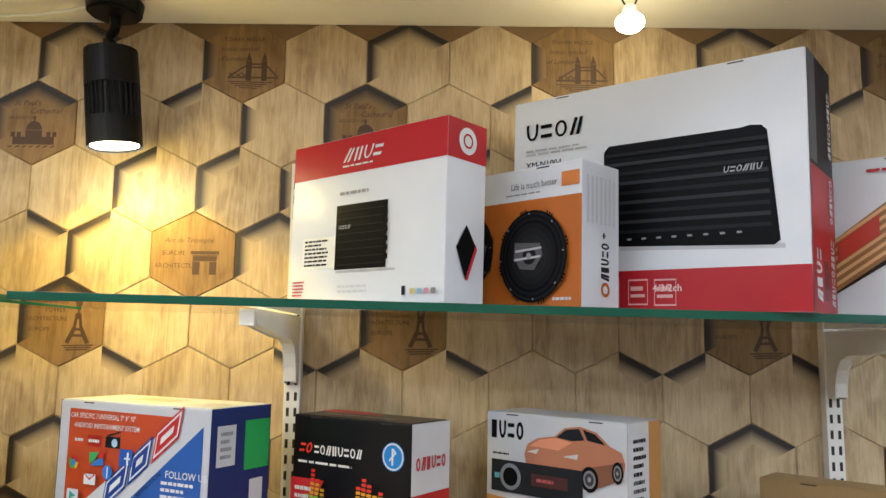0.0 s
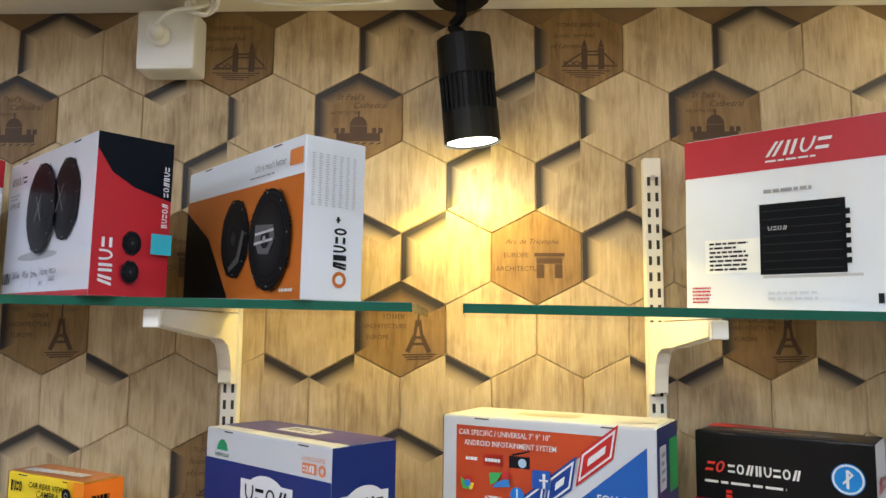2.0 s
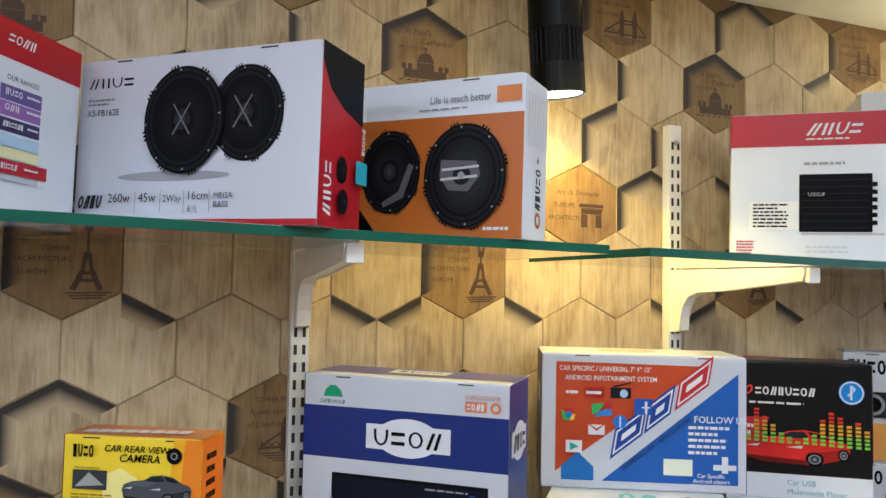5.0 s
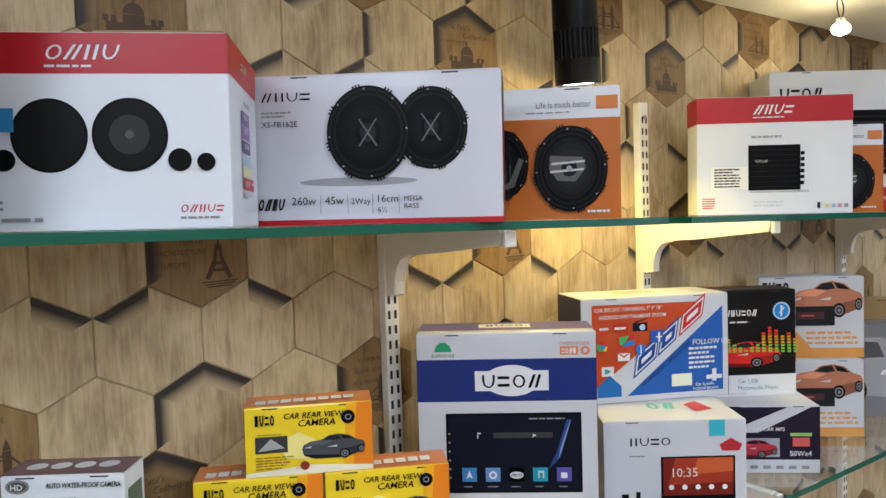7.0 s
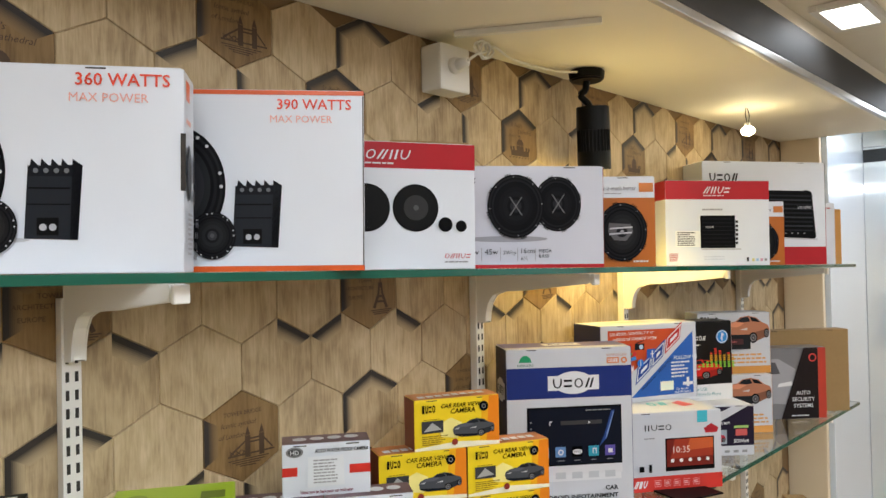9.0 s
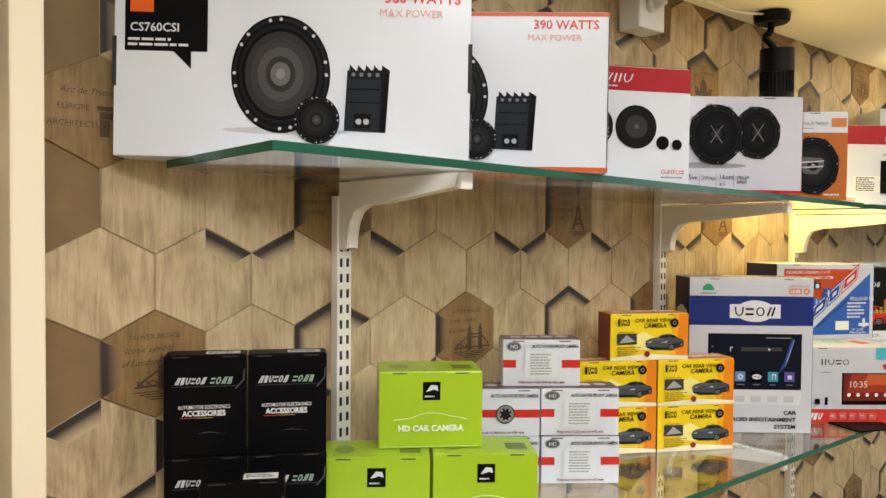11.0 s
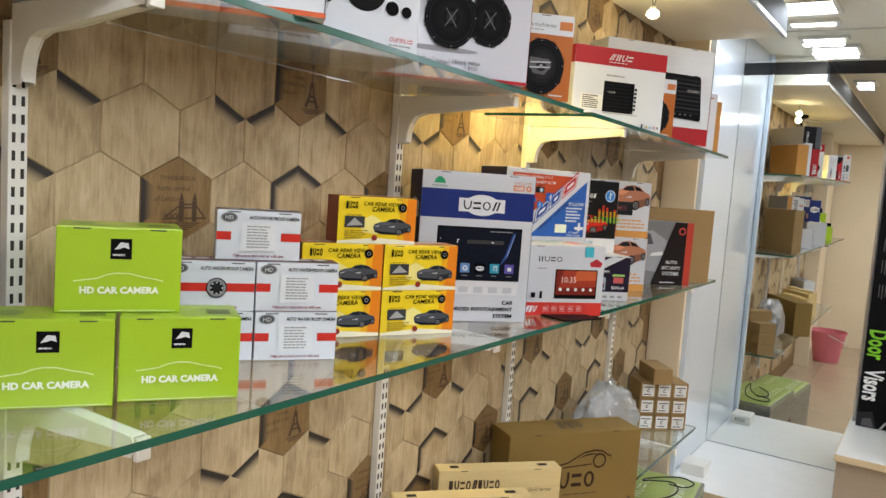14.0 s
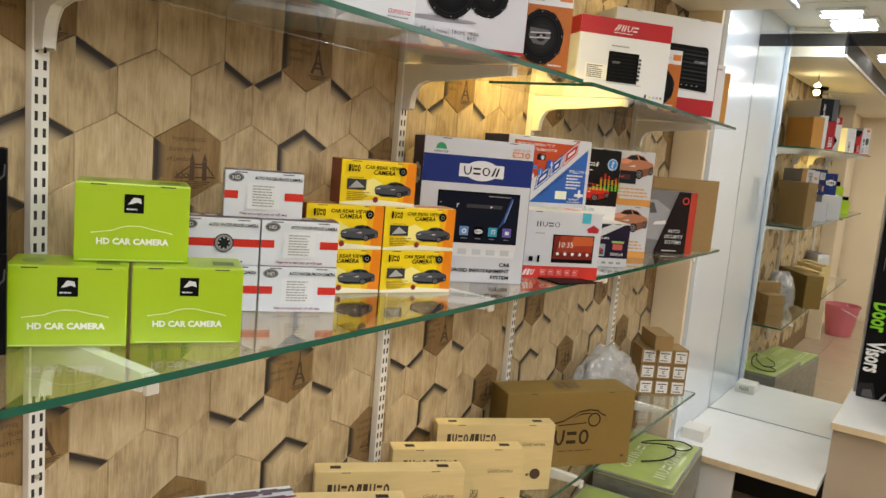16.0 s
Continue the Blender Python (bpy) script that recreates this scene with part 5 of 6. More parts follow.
lettered(box, size, "f", "heading_lettering", WHITE, "CAR SPECIFIC / UNIVERSAL 7\" 9\" 10\"", 0.085, 0.875, 0.038, bold=0.006, squeeze=0.82)
lettered(box, size, "f", "heading_lettering", WHITE, "ANDROID INFOTAINMENT SYSTEM", 0.115, 0.805, 0.038, bold=0.006, squeeze=0.82)
lettered(box, size, "f", "contact_lettering", WHITE, "FOLLOW US", 0.745, 0.515, 0.05)
lettered(box, size, "f", "motto_lettering", DARK, "TECHNOLOGY - REVOLUTION", 0.4, 0.14, 0.033, turn=38, bold=0.01, start=12)
lettered(box, size, "f", "contact_lettering", WHITE, "Car Specific", 0.76, 0.115, 0.03, start=12)
lettered(box, size, "f", "contact_lettering", WHITE, "Android players", 0.74, 0.075, 0.03, start=12)
art(box, size, "f", "contact_line", [("l", WHITE, 0.72, 0.27, 0.92, 0.5, 5), ("r", (0.7, 0.75, 0.6), 0.6, 0.12, 0.74, 0.24), ("r", WHITE, 0.84, 0.17, 0.95, 0.21), ("r", WHITE, 0.88, 0.15, 0.91, 0.27)], start=4)
art(box, size, "r", "side_print", [("r", (0.02, 0.035, 0.15), 0, 0, 1, 1), ("r", WHITE, 0.1, 0.6, 0.4, 0.88), ("r", (0.04, 0.4, 0.1), 0.55, 0.55, 0.98, 0.9), ("l", (0.3, 0.3, 0.32), 0.15, 0.64, 0.35, 0.85, 4), ("r", WHITE, 0.65, 0.3, 0.88, 0.48), ("r", (0.6, 0.3, 0.25), 0.1, 0.15, 0.2, 0.35), ("l", WHITE, 0.4, 0.1, 0.9, 0.25, 3)])
art(box, size, "l", "side_print", [("r", (0.02, 0.025, 0.09), 0, 0, 1, 1), ("b", WHITE, 0.3, 0.6, 0.7, 0.75, 3)])
art(box, size, "t", "top_print", [("r", (0.35, 0.33, 0.28), 0.3, 0.35, 0.6, 0.7), ("p", (0.4, 0.4, 0.42), [(0.8, 0.2), (0.98, 0.4), (0.85, 0.6)])])

box, size = carton("white and black car player carton with a red car picture", -0.11, 0.926, -42, 0.195, 0.129, 0.15, 1, MATT_WHITE, group=MID)
THIRD_TOP = SHELF_Z[1] + 0.1305
art(box, size, "f", "dark_field", [("p", (0.02, 0.015, 0.03), [(0, 0.2), (1, 0.2), (1, 0.98), (0.92, 0.98), (0.42, 0.6), (0, 0.6)]), ("p", (0.02, 0.015, 0.03), [(0.0, 0.98), (0.0, 0.72), (0.3, 0.72), (0.7, 0.98)]), ("r", (0.3, 0.35, 0.4), 0.12, 0.24, 0.62, 0.52)], "dark printed field")
lettered(box, size, "f", "title_lettering", WHITE, "7\" DOUBLE DIN CAR MP5", 0.1, 0.63, 0.055, bold=0.01)
art(box, size, "f", "car_picture", [("car", (0.42, 0.03, 0.05), 0.14, 0.23, 0.6, 0.5)], start=5)
art(box, size, "f", "badge", [("r", (0.3, 0.5, 0.15), 0.72, 0.55, 0.92, 0.6), ("r", (0.55, 0.1, 0.1), 0.74, 0.4, 0.9, 0.53)] + [("r", GREY, 0.1 + 0.12 * k, 0.07, 0.17 + 0.12 * k, 0.12) for k in range(7)], start=5)
lettered(box, size, "f", "power_lettering", WHITE, "50Wx4", 0.92, 0.26, 0.075, align="RIGHT")
box, size = carton("black car radio carton with red car and light bars", -0.062, 0.998, -34, 0.205, 0.21, 0.085, THIRD_TOP, material("black_card", (0.005, 0.005, 0.006), 0.3, vary=0.06, scale=9, gloss=0.22), group=MID)
art(box, size, "f", "white_foot", [("r", WHITE, 0, 0, 1, 0.2), ("r", (0.5, 0.5, 0.52), 0.1, 0.02, 0.5, 0.028)], "white printed foot")
lettered(box, size, "f", "foot_lettering", (0.1, 0.3, 0.34), "Car USB", 0.42, 0.125, 0.04, bold=0.0)
lettered(box, size, "f", "foot_lettering", (0.1, 0.3, 0.34), "Multimedia Player", 0.42, 0.06, 0.04, bold=0.0)
art(box, size, "f", "light_bar", [("r", ((0.6, 0.03, 0.02), (0.6, 0.3, 0.02), (0.2, 0.5, 0.05))[min(2, j // 3)], 0.08 + 0.055 * i, 0.43 + 0.027 * (8 - j), 0.115 + 0.055 * i, 0.448 + 0.027 * (8 - j)) for i in range(16) for j in range(9) if 8 - j <= (3, 5, 8, 6, 4, 2, 1, 0, 1, 2, 6, 8, 7, 5, 6, 4)[i]])
art(box, size, "f", "car_picture", [("car", (0.6, 0.02, 0.015), 0.12, 0.27, 0.85, 0.52)], start=4)
art(box, size, "f", "brand_mark", [("c", (0.02, 0.22, 0.6), 0.86, 0.8, 0.085), ("ring", WHITE, 0.86, 0.8, 0.07, 0.08), ("p", WHITE, [(0.85, 0.75), (0.865, 0.75), (0.865, 0.85), (0.85, 0.85)]), ("p", WHITE, [(0.835, 0.77), (0.89, 0.825), (0.865, 0.85), (0.86, 0.84), (0.875, 0.825), (0.83, 0.78)]), ("b", WHITE, 0.2, 0.76, 0.62, 0.82, 8), ("b", (0.6, 0.04, 0.03), 0.06, 0.76, 0.18, 0.83, 2, 0.3), ("l", WHITE, 0.06, 0.69, 0.6, 0.72, 1), ("p", (0.45, 0.02, 0.03), [(0, 0.42), (0.3, 0.42), (0.24, 0.5), (0.3, 0.6), (0, 0.6)]), ("l", WHITE, 0.04, 0.46, 0.22, 0.56, 2)])
art(box, size, "r", "side_print", [("r", WHITE, 0, 0.58, 1, 1), ("r", (0.5, 0.02, 0.02), 0, 0.3, 1, 0.58), ("b", (0.5, 0.05, 0.05), 0.1, 0.72, 0.9, 0.8, 6), ("l", WHITE, 0.2, 0.36, 0.8, 0.54, 2)])
art(box, size, "t", "top_print", [("p", (0.45, 0.02, 0.02), [(0, 0.6), (0.6, 0.6), (0.3, 1), (0, 1)]), ("l", (0.3, 0.3, 0.3), 0.2, 0.2, 0.9, 0.4, 1)])


def radio_carton(x, y, base, h):
    box, size = carton("white car radio carton with a copper sports car picture", x, y, -42, 0.222, h, 0.088, base, MATT_WHITE, group=MID)
    art(box, size, "f", "orange_wave", [("p", (0.6, 0.28, 0.07), [(0, 0.0), (1, 0.0), (1, 0.12), (0.5, 0.12), (0.35, 0.34), (0, 0.36)]), ("l", (0.62, 0.3, 0.1), 0.45, 0.15, 0.95, 0.34, 3)], "orange printed wave")
    art(box, size, "f", "car_picture", [("car", (0.42, 0.17, 0.095), 0.3, 0.5, 0.99, 0.95)], start=4)
    art(box, size, "f", "radio_picture", [("r", (0.02, 0.022, 0.025), 0.05, 0.4, 0.72, 0.64), ("c", (0.2, 0.22, 0.25), 0.2, 0.52, 0.1), ("c", BLACK, 0.2, 0.52, 0.07), ("r", (0.06, 0.02, 0.02), 0.36, 0.48, 0.62, 0.57), ("l", (0.4, 0.1, 0.1), 0.4, 0.5, 0.58, 0.55, 1), ("r", (0.1, 0.35, 0.45), 0.08, 0.5, 0.12, 0.54)], start=9)
    art(box, size, "f", "brand_mark", [("b", BLACK, 0.03, 0.8, 0.3, 0.94, 4), ("l", DARK, 0.05, 0.67, 0.22, 0.7, 1)])
    art(box, size, "r", "side_print", [("r", (0.55, 0.27, 0.08), 0, 0, 1, 1), ("r", WHITE, 0, 0, 0.62, 1), ("l", DARK, 0.15, 0.1, 0.55, 0.9, 14)])


radio_carton(0.182, 0.978, 1, 0.168)
radio_carton(0.205, 0.988, SHELF_Z[1] + 0.1695, 0.178)

box, size = carton("dark car alarm carton with a grey car and red spine", 0.488, 0.918, -42, 0.26, 0.222, 0.075, 1, material("grey_card", (0.17, 0.17, 0.18), 0.3, vary=0.1, scale=5, coat=0.3), group=MID)
art(box, size, "f", "car_picture", [("p", (0.32, 0.32, 0.34), [(0, 0.25), (0.55, 0.2), (0.62, 0.7), (0.4, 0.85), (0, 0.85)]), ("p", (0.08, 0.08, 0.09), [(0.05, 0.62), (0.42, 0.64), (0.36, 0.8), (0.05, 0.82)]), ("c", BLACK, 0.12, 0.28, 0.17), ("ring", GREY, 0.12, 0.28, 0.09, 0.11), ("p", (0.7, 0.7, 0.7), [(0.38, 0.45), (0.58, 0.47), (0.56, 0.53), (0.4, 0.5)])])
art(box, size, "f", "black_slope", [("p", (0.02, 0.015, 0.015), [(0.42, 0), (0.9, 0), (0.9, 1), (0.72, 1)]), ("r", (0.45, 0.05, 0.03), 0.9, 0, 1, 1), ("ring", (0.6, 0.06, 0.05), 0.83, 0.86, 0.04, 0.06), ("l", WHITE, 0.55, 0.03, 0.85, 0.06, 1)], "black printed slope", start=9)
for n, words in enumerate(("AUTO", "SECURITY", "SYSTEMS")):
    lettered(box, size, "f", "title_lettering", WHITE, words, 0.7, 0.34 - 0.09 * n, 0.055, align="CENTER", start=16)
carton("plain brown kraft carton at the end of the shelf", 0.65, 0.89, -42, 0.32, 0.268, 0.06, 1, KRAFT, group=MID)


def yellow_box(x, y, base):
    box, size = carton("yellow and orange reversing camera carton", x, y, -28, 0.162, 0.0886, 0.058, base, YELLOW_CARD, group="yellow camera cartons")
    art(box, size, "f", "orange_end", [("p", (0.75, 0.22, 0.01), [(0.84, 0), (1, 0), (1, 1), (0.88, 1)]), ("p", (0.8, 0.4, 0.01), [(0.76, 0), (0.84, 0), (0.88, 1), (0.8, 1)]), ("p", (0.8, 0.75, 0.55), [(0, 0), (1, 0), (1, 0.07), (0.5, 0.13), (0, 0.05)]), ("p", (0.85, 0.74, 0.25), [(0.3, 0.25), (0.5, 0.2), (0.55, 0.5), (0.42, 0.62), (0.28, 0.5)])])
    art(box, size, "f", "camera_picture", [("r", (0.05, 0.05, 0.05), 0.08, 0.34, 0.33, 0.58), ("p", (0.35, 0.35, 0.33), [(0.1, 0.37), (0.31, 0.4), (0.2, 0.55)]), ("c", BLACK, 0.81, 0.8, 0.1), ("ring", GREY, 0.81, 0.8, 0.03, 0.045), ("c", (0.25, 0.03, 0.02), 0.46, 0.13, 0.065), ("l", (0.3, 0.2, 0.02), 0.08, 0.1, 0.38, 0.3, 5), ("b", BLACK, 0.08, 0.74, 0.24, 0.9, 4), ("l", (0.3, 0.2, 0.02), 0.1, 0.6, 0.3, 0.63, 1)], start=6)
    art(box, size, "f", "car_picture", [("car", (0.06, 0.065, 0.075), 0.44, 0.2, 0.94, 0.56)], start=6)
    lettered(box, size, "f", "title_lettering", BLACK, "CAR REAR VIEW", 0.3, 0.82, 0.085, shear=0.2)
    lettered(box, size, "f", "title_lettering", BLACK, "CAMERA", 0.41, 0.7, 0.1, shear=0.2)
    art(box, size, "r", "side_print", [("r", (0.7, 0.17, 0.01), 0, 0, 1, 1), ("l", BLACK, 0.2, 0.2, 0.8, 0.85, 4)])
    art(box, size, "l", "side_print", [("r", (0.22, 0.04, 0.02), 0, 0, 1, 1)])
    art(box, size, "t", "top_print", [("r", (0.55, 0.2, 0.06), 0, 0, 1, 1)] + [("r", WHITE, 0.08 + 0.1 * k, 0.2, 0.16 + 0.1 * k, 0.5) for k in range(8)])


YELLOW_CARD = material("yellow_card", YELLOW, 0.3, vary=0.05, scale=9, coat=0.3)
for x, y, level in ((-0.922, 1.008, 0), (-0.922, 1.008, 1), (-1.067, 1.086, 0), (-1.067, 1.086, 1), (-1.008, 1.056, 2)):
    yellow_box(x, y, SHELF_Z[1] + 0.0899 * level)


def white_camera_box(x, y, level, kind):
    box, size = carton("white waterproof camera carton with red stripes", x, y, -36, 0.133, 0.0788, 0.055, SHELF_Z[1] + 0.0801 * level, CARD_WHITE, group="white camera cartons")
    art(box, size, "f", "red_stripe", [("r", (0.6, 0.03, 0.02), 0, 0.4, 1 if kind else 0.17, 0.57), ("r", (0.6, 0.03, 0.02), 0.76, 0.4, 1, 0.57), ("e", (0.22, 0.22, 0.23), 0.14, 0.86, 0.165, 0.1), ("e", (0.07, 0.07, 0.075), 0.14, 0.86, 0.13, 0.07)])
    if kind:
        art(box, size, "f", "camera_picture", [("c", BLACK, 0.56, 0.48, 0.2), ("ring", GREY, 0.56, 0.48, 0.13, 0.18), ("c", DARK, 0.56, 0.48, 0.09)] + [("c", WHITE, 0.56 + 0.065 * math.cos(a), 0.48 + 0.11 * math.sin(a), 0.015) for a in [k * math.tau / 8 for k in range(8)]], start=8)
    else:
        art(box, size, "f", "paper_slip", [("p", (0.72, 0.74, 0.77), [(0.28, 0.18), (0.7, 0.2), (0.69, 0.78), (0.29, 0.76)]), ("l", (0.33, 0.33, 0.34), 0.35, 0.24, 0.64, 0.72, 8)], "white paper slip", start=8)
    lettered(box, size, "f", "mark_lettering", WHITE, "HD", 0.14, 0.82, 0.085, align="CENTER", start=9)
    lettered(box, size, "f", "title_lettering", BLACK, "AUTO WATER-PROOF CAMERA", 0.975, 0.835, 0.072, align="RIGHT", shear=0.2, squeeze=0.72, bold=0.02)
    lettered(box, size, "f", "motto_lettering", (0.2, 0.015, 0.04), "Helps you to back your car with ease", 0.5, 0.065, 0.062, align="CENTER", squeeze=0.78, bold=0.02)
    art(box, size, "t", "top_print", [("r", (0.16, 0.09, 0.1), 0, 0, 1, 1)] + [("c", WHITE, 0.2 + 0.2 * k, 0.5, 0.2) for k in range(4)])
    art(box, size, "r", "side_print", [("r", (0.1, 0.14, 0.12), 0.15, 0.15, 0.85, 0.75)])


for x, y, level, kind in ((-1.275, 1.014, 0, 0), (-1.272, 1.018, 1, 0), (-1.384, 1.095, 0, 1), (-1.384, 1.095, 1, 1), (-1.312, 1.07, 2, 0)):
    white_camera_box(x, y, level, kind)

LIME_CARD = material("lime_card", LIME, 0.35, vary=0.05, scale=9, coat=0.3)


def lime_box(x, y, yaw, level):
    box, size = carton("lime green car camera carton", x, y, yaw, 0.149, 0.1095, 0.09, SHELF_Z[1] + 0.1112 * level, LIME_CARD, group="lime camera cartons")
    art(box, size, "f", "badge", [("r", BLACK, 0.42, 0.63, 0.59, 0.87), ("p", WHITE, [(0.45, 0.74), (0.5, 0.83), (0.56, 0.82), (0.57, 0.75), (0.53, 0.77), (0.49, 0.75)]), ("l", WHITE, 0.44, 0.66, 0.58, 0.7, 1)], "black square badge")
    pts = [(0.14, 0.375), (0.24, 0.395), (0.32, 0.41), (0.4, 0.455), (0.48, 0.475), (0.58, 0.47), (0.68, 0.435), (0.8, 0.405), (0.85, 0.385)]
    art(box, size, "f", "car_outline", [("p", (0.7, 0.78, 0.4), [a, b, (b[0], b[1] - 0.014), (a[0], a[1] - 0.014)]) for a, b in zip(pts, pts[1:])])
    lettered(box, size, "f", "title_lettering", (0.85, 0.88, 0.75), "HD CAR CAMERA", 0.5, 0.23, 0.078, align="CENTER", bold=0.045)
    art(box, size, "f", "fold_line", [("r", (0.7, 0.78, 0.45), 0.04, 0.02, 0.96, 0.028)])
    art(box, size, "t", "top_print", [("r", (0.12, 0.18, 0.02), 0.72, 0.2, 0.92, 0.55), ("e", (0.2, 0.3, 0.03), 0.2, 0.4, 0.16, 0.2)])


lime_box(-1.668, 1.034, -35.5, 0)
lime_box(-1.534, 0.957, -35, 0)
lime_box(-1.58, 1.024, -33, 1)

BLACK_CARD = material("satin_black_card", (0.003, 0.003, 0.0035), 0.42, vary=0.08, scale=9, gloss=0.06)


def black_box(x, y, yaw, w, h, base):
    box, size = carton("black car electronics accessories carton", x, y, yaw, w, h, 0.042, base, BLACK_CARD, group="black accessory cartons")
    art(box, size, "f", "brand_mark", [("r", (0.05, 0.05, 0.055), 0.1, 0.69, 0.88, 0.697), ("b", (0.55, 0.56, 0.58), 0.13, 0.715, 0.5, 0.785, 6, 0.3), ("b", (0.3, 0.42, 0.34), 0.55, 0.715, 0.83, 0.785, 4, 0.3), ("p", (0.06, 0.06, 0.065), [(0.88, 0.66), (0.98, 0.75), (0.99, 0.86), (0.97, 0.86), (0.96, 0.76), (0.86, 0.67)])])
    lettered(box, size, "f", "title_lettering", (0.72, 0.72, 0.72), "AUTOMOTIVE ELECTRONICS", 0.49, 0.475, 0.037, align="CENTER", squeeze=0.74)
    lettered(box, size, "f", "title_lettering", (0.78, 0.78, 0.78), "ACCESSORIES", 0.49, 0.405, 0.055, align="CENTER", squeeze=0.88, bold=0.03)
    art(box, size, "f", "stripe", [("r", (0.5, 0.05, 0.04), 0.2, 0.38, 0.4, 0.387), ("r", (0.4, 0.3, 0.05), 0.4, 0.38, 0.6, 0.387), ("p", (0.1, 0.12, 0.14), [(0.4, 0.225), (0.55, 0.245), (0.75, 0.22), (0.55, 0.238)])])
    art(box, size, "t", "paper_label", [("r", (0.75, 0.75, 0.7), 0.5, 0.1, 0.92, 0.6), ("l", DARK, 0.53, 0.2, 0.9, 0.5, 2)], "white paper label")


black_box(-1.802, 1.085, -27, 0.101, 0.129, 1)
black_box(-1.802, 1.085, -27, 0.101, 0.129, SHELF_Z[1] + 0.1308)
black_box(-1.893, 1.133, -27, 0.101, 0.129, 1)
black_box(-1.893, 1.133, -27, 0.101, 0.129, SHELF_Z[1] + 0.1308)
black_box(-1.901, 1.013, -29, 0.095, 0.13, 1)

pad = tagged(finish("black_pad", block(-0.06, -0.045, 0.0003, 0.06, 0.045, 0.004, 0.001), BLACK_CARD), "thin flat black pad on the glass shelf", "pad")
pad.matrix_world = Matrix.Translation((-0.52, 0.922, shelf_height(1, -0.52))) @ TILT[1] @ pose(0, 0, 0, 0, 0, -22)

# ---- bottom shelf ----
LOW = "boxes on the bottom glass shelf"
box, size = carton("brown kraft carton with a dark car outline print", -0.05, 0.868, -36, 0.43, 0.232, 0.12, 2, DARK_KRAFT, group=LOW)
pts = [(0.36, 0.6), (0.44, 0.63), (0.5, 0.69), (0.56, 0.75), (0.64, 0.775), (0.7, 0.76), (0.74, 0.71), (0.77, 0.69), (0.775, 0.62)]
INK_BROWN = (0.045, 0.028, 0.018)
art(box, size, "f", "car_outline", [("p", INK_BROWN, [a, b, (b[0], b[1] - 0.02), (a[0], a[1] - 0.02)]) for a, b in zip(pts, pts[1:])] + [("ring", INK_BROWN, 0.68, 0.63, 0.075, 0.095), ("p", INK_BROWN, [(0.4, 0.575), (0.62, 0.6), (0.62, 0.585), (0.4, 0.56)]), ("p", INK_BROWN, [(0.5, 0.665), (0.58, 0.725), (0.64, 0.73), (0.68, 0.7), (0.64, 0.715), (0.58, 0.705)])])
art(box, size, "f", "brand_mark", [("b", INK_BROWN, 0.38, 0.29, 0.67, 0.5, 3), ("l", (0.1, 0.06, 0.04), 0.42, 0.2, 0.78, 0.23, 1), ("l", (0.1, 0.06, 0.04), 0.93, 0.08, 0.97, 0.14, 1)])
art(box, size, "t", "top_mark", [("b", (0.08, 0.05, 0.03), 0.42, 0.3, 0.62, 0.8, 3)])
PALE_BOX = material("pale_wood_card", (0.7, 0.55, 0.27), 0.5, vary=0.08, scale=6, stretch=(1, 1, 9), fine=0.07, bump_scale=12)
for n, (x, y, h) in enumerate(((-0.405, 0.96, 0.19), (-0.624, 0.938, 0.19), (-0.867, 0.959, 0.203), (-1.075, 0.965, 0.2))):
    box, size = carton("long cream wood-look carton with dark print", x, y, -42, 0.335, h, 0.05, 2, PALE_BOX, group="cream long cartons")
    lettered(box, size, "f", "series_lettering", (0.14, 0.09, 0.04), "Gold series", 0.72, 0.68, 0.055, shear=0.3, bold=0.0)
    art(box, size, "f", "brand_mark", [("b", (0.06, 0.04, 0.025), 0.08, 0.72, 0.5, 0.86, 9), ("c", (0.1, 0.06, 0.04), 0.86, 0.25, 0.08), ("l", (0.1, 0.06, 0.04), 0.78, 0.2, 0.82, 0.28, 1)])
    art(box, size, "f", "maze_print", [("r", (0.12, 0.08, 0.04), 0.6 + 0.012 * (k % 5), 0.1 + 0.045 * (k // 5) + 0.02 * (k % 3), 0.606 + 0.012 * (k % 5), 0.16 + 0.045 * (k // 5)) for k in range(40)])
    art(box, size, "t", "top_slot", [("r", (0.03, 0.02, 0.015), 0.1, 0.3, 0.17, 0.6), ("r", (0.03, 0.02, 0.015), 0.82, 0.3, 0.9, 0.6)], "dark hand slots")
for n in range(6):
    box, size = carton("flat white printed carton in a stack", -1.32, 1.02, -32 + n % 3, 0.3, 0.041, 0.09, SHELF_Z[2] + 0.0432 * n, CARD_WHITE, group="stack of flat cartons")
    art(box, size, "f", "small_print", [("l", DARK, 0.05, 0.3, 0.95, 0.75, 1), ("r", (0.4, 0.05, 0.05), 0.05, 0.05, 0.95, 0.14)])
    art(box, size, "t", "top_print", [("r", (0.35, 0.36, 0.4), 0.0, 0.1, 1, 0.22), ("r", (0.2, 0.04, 0.05), 0.0, 0.42, 1, 0.5), ("r", (0.12, 0.11, 0.14), 0.0, 0.7, 1, 0.82), ("l", (0.1, 0.07, 0.12), 0.05, 0.1, 0.95, 0.9, 5)])

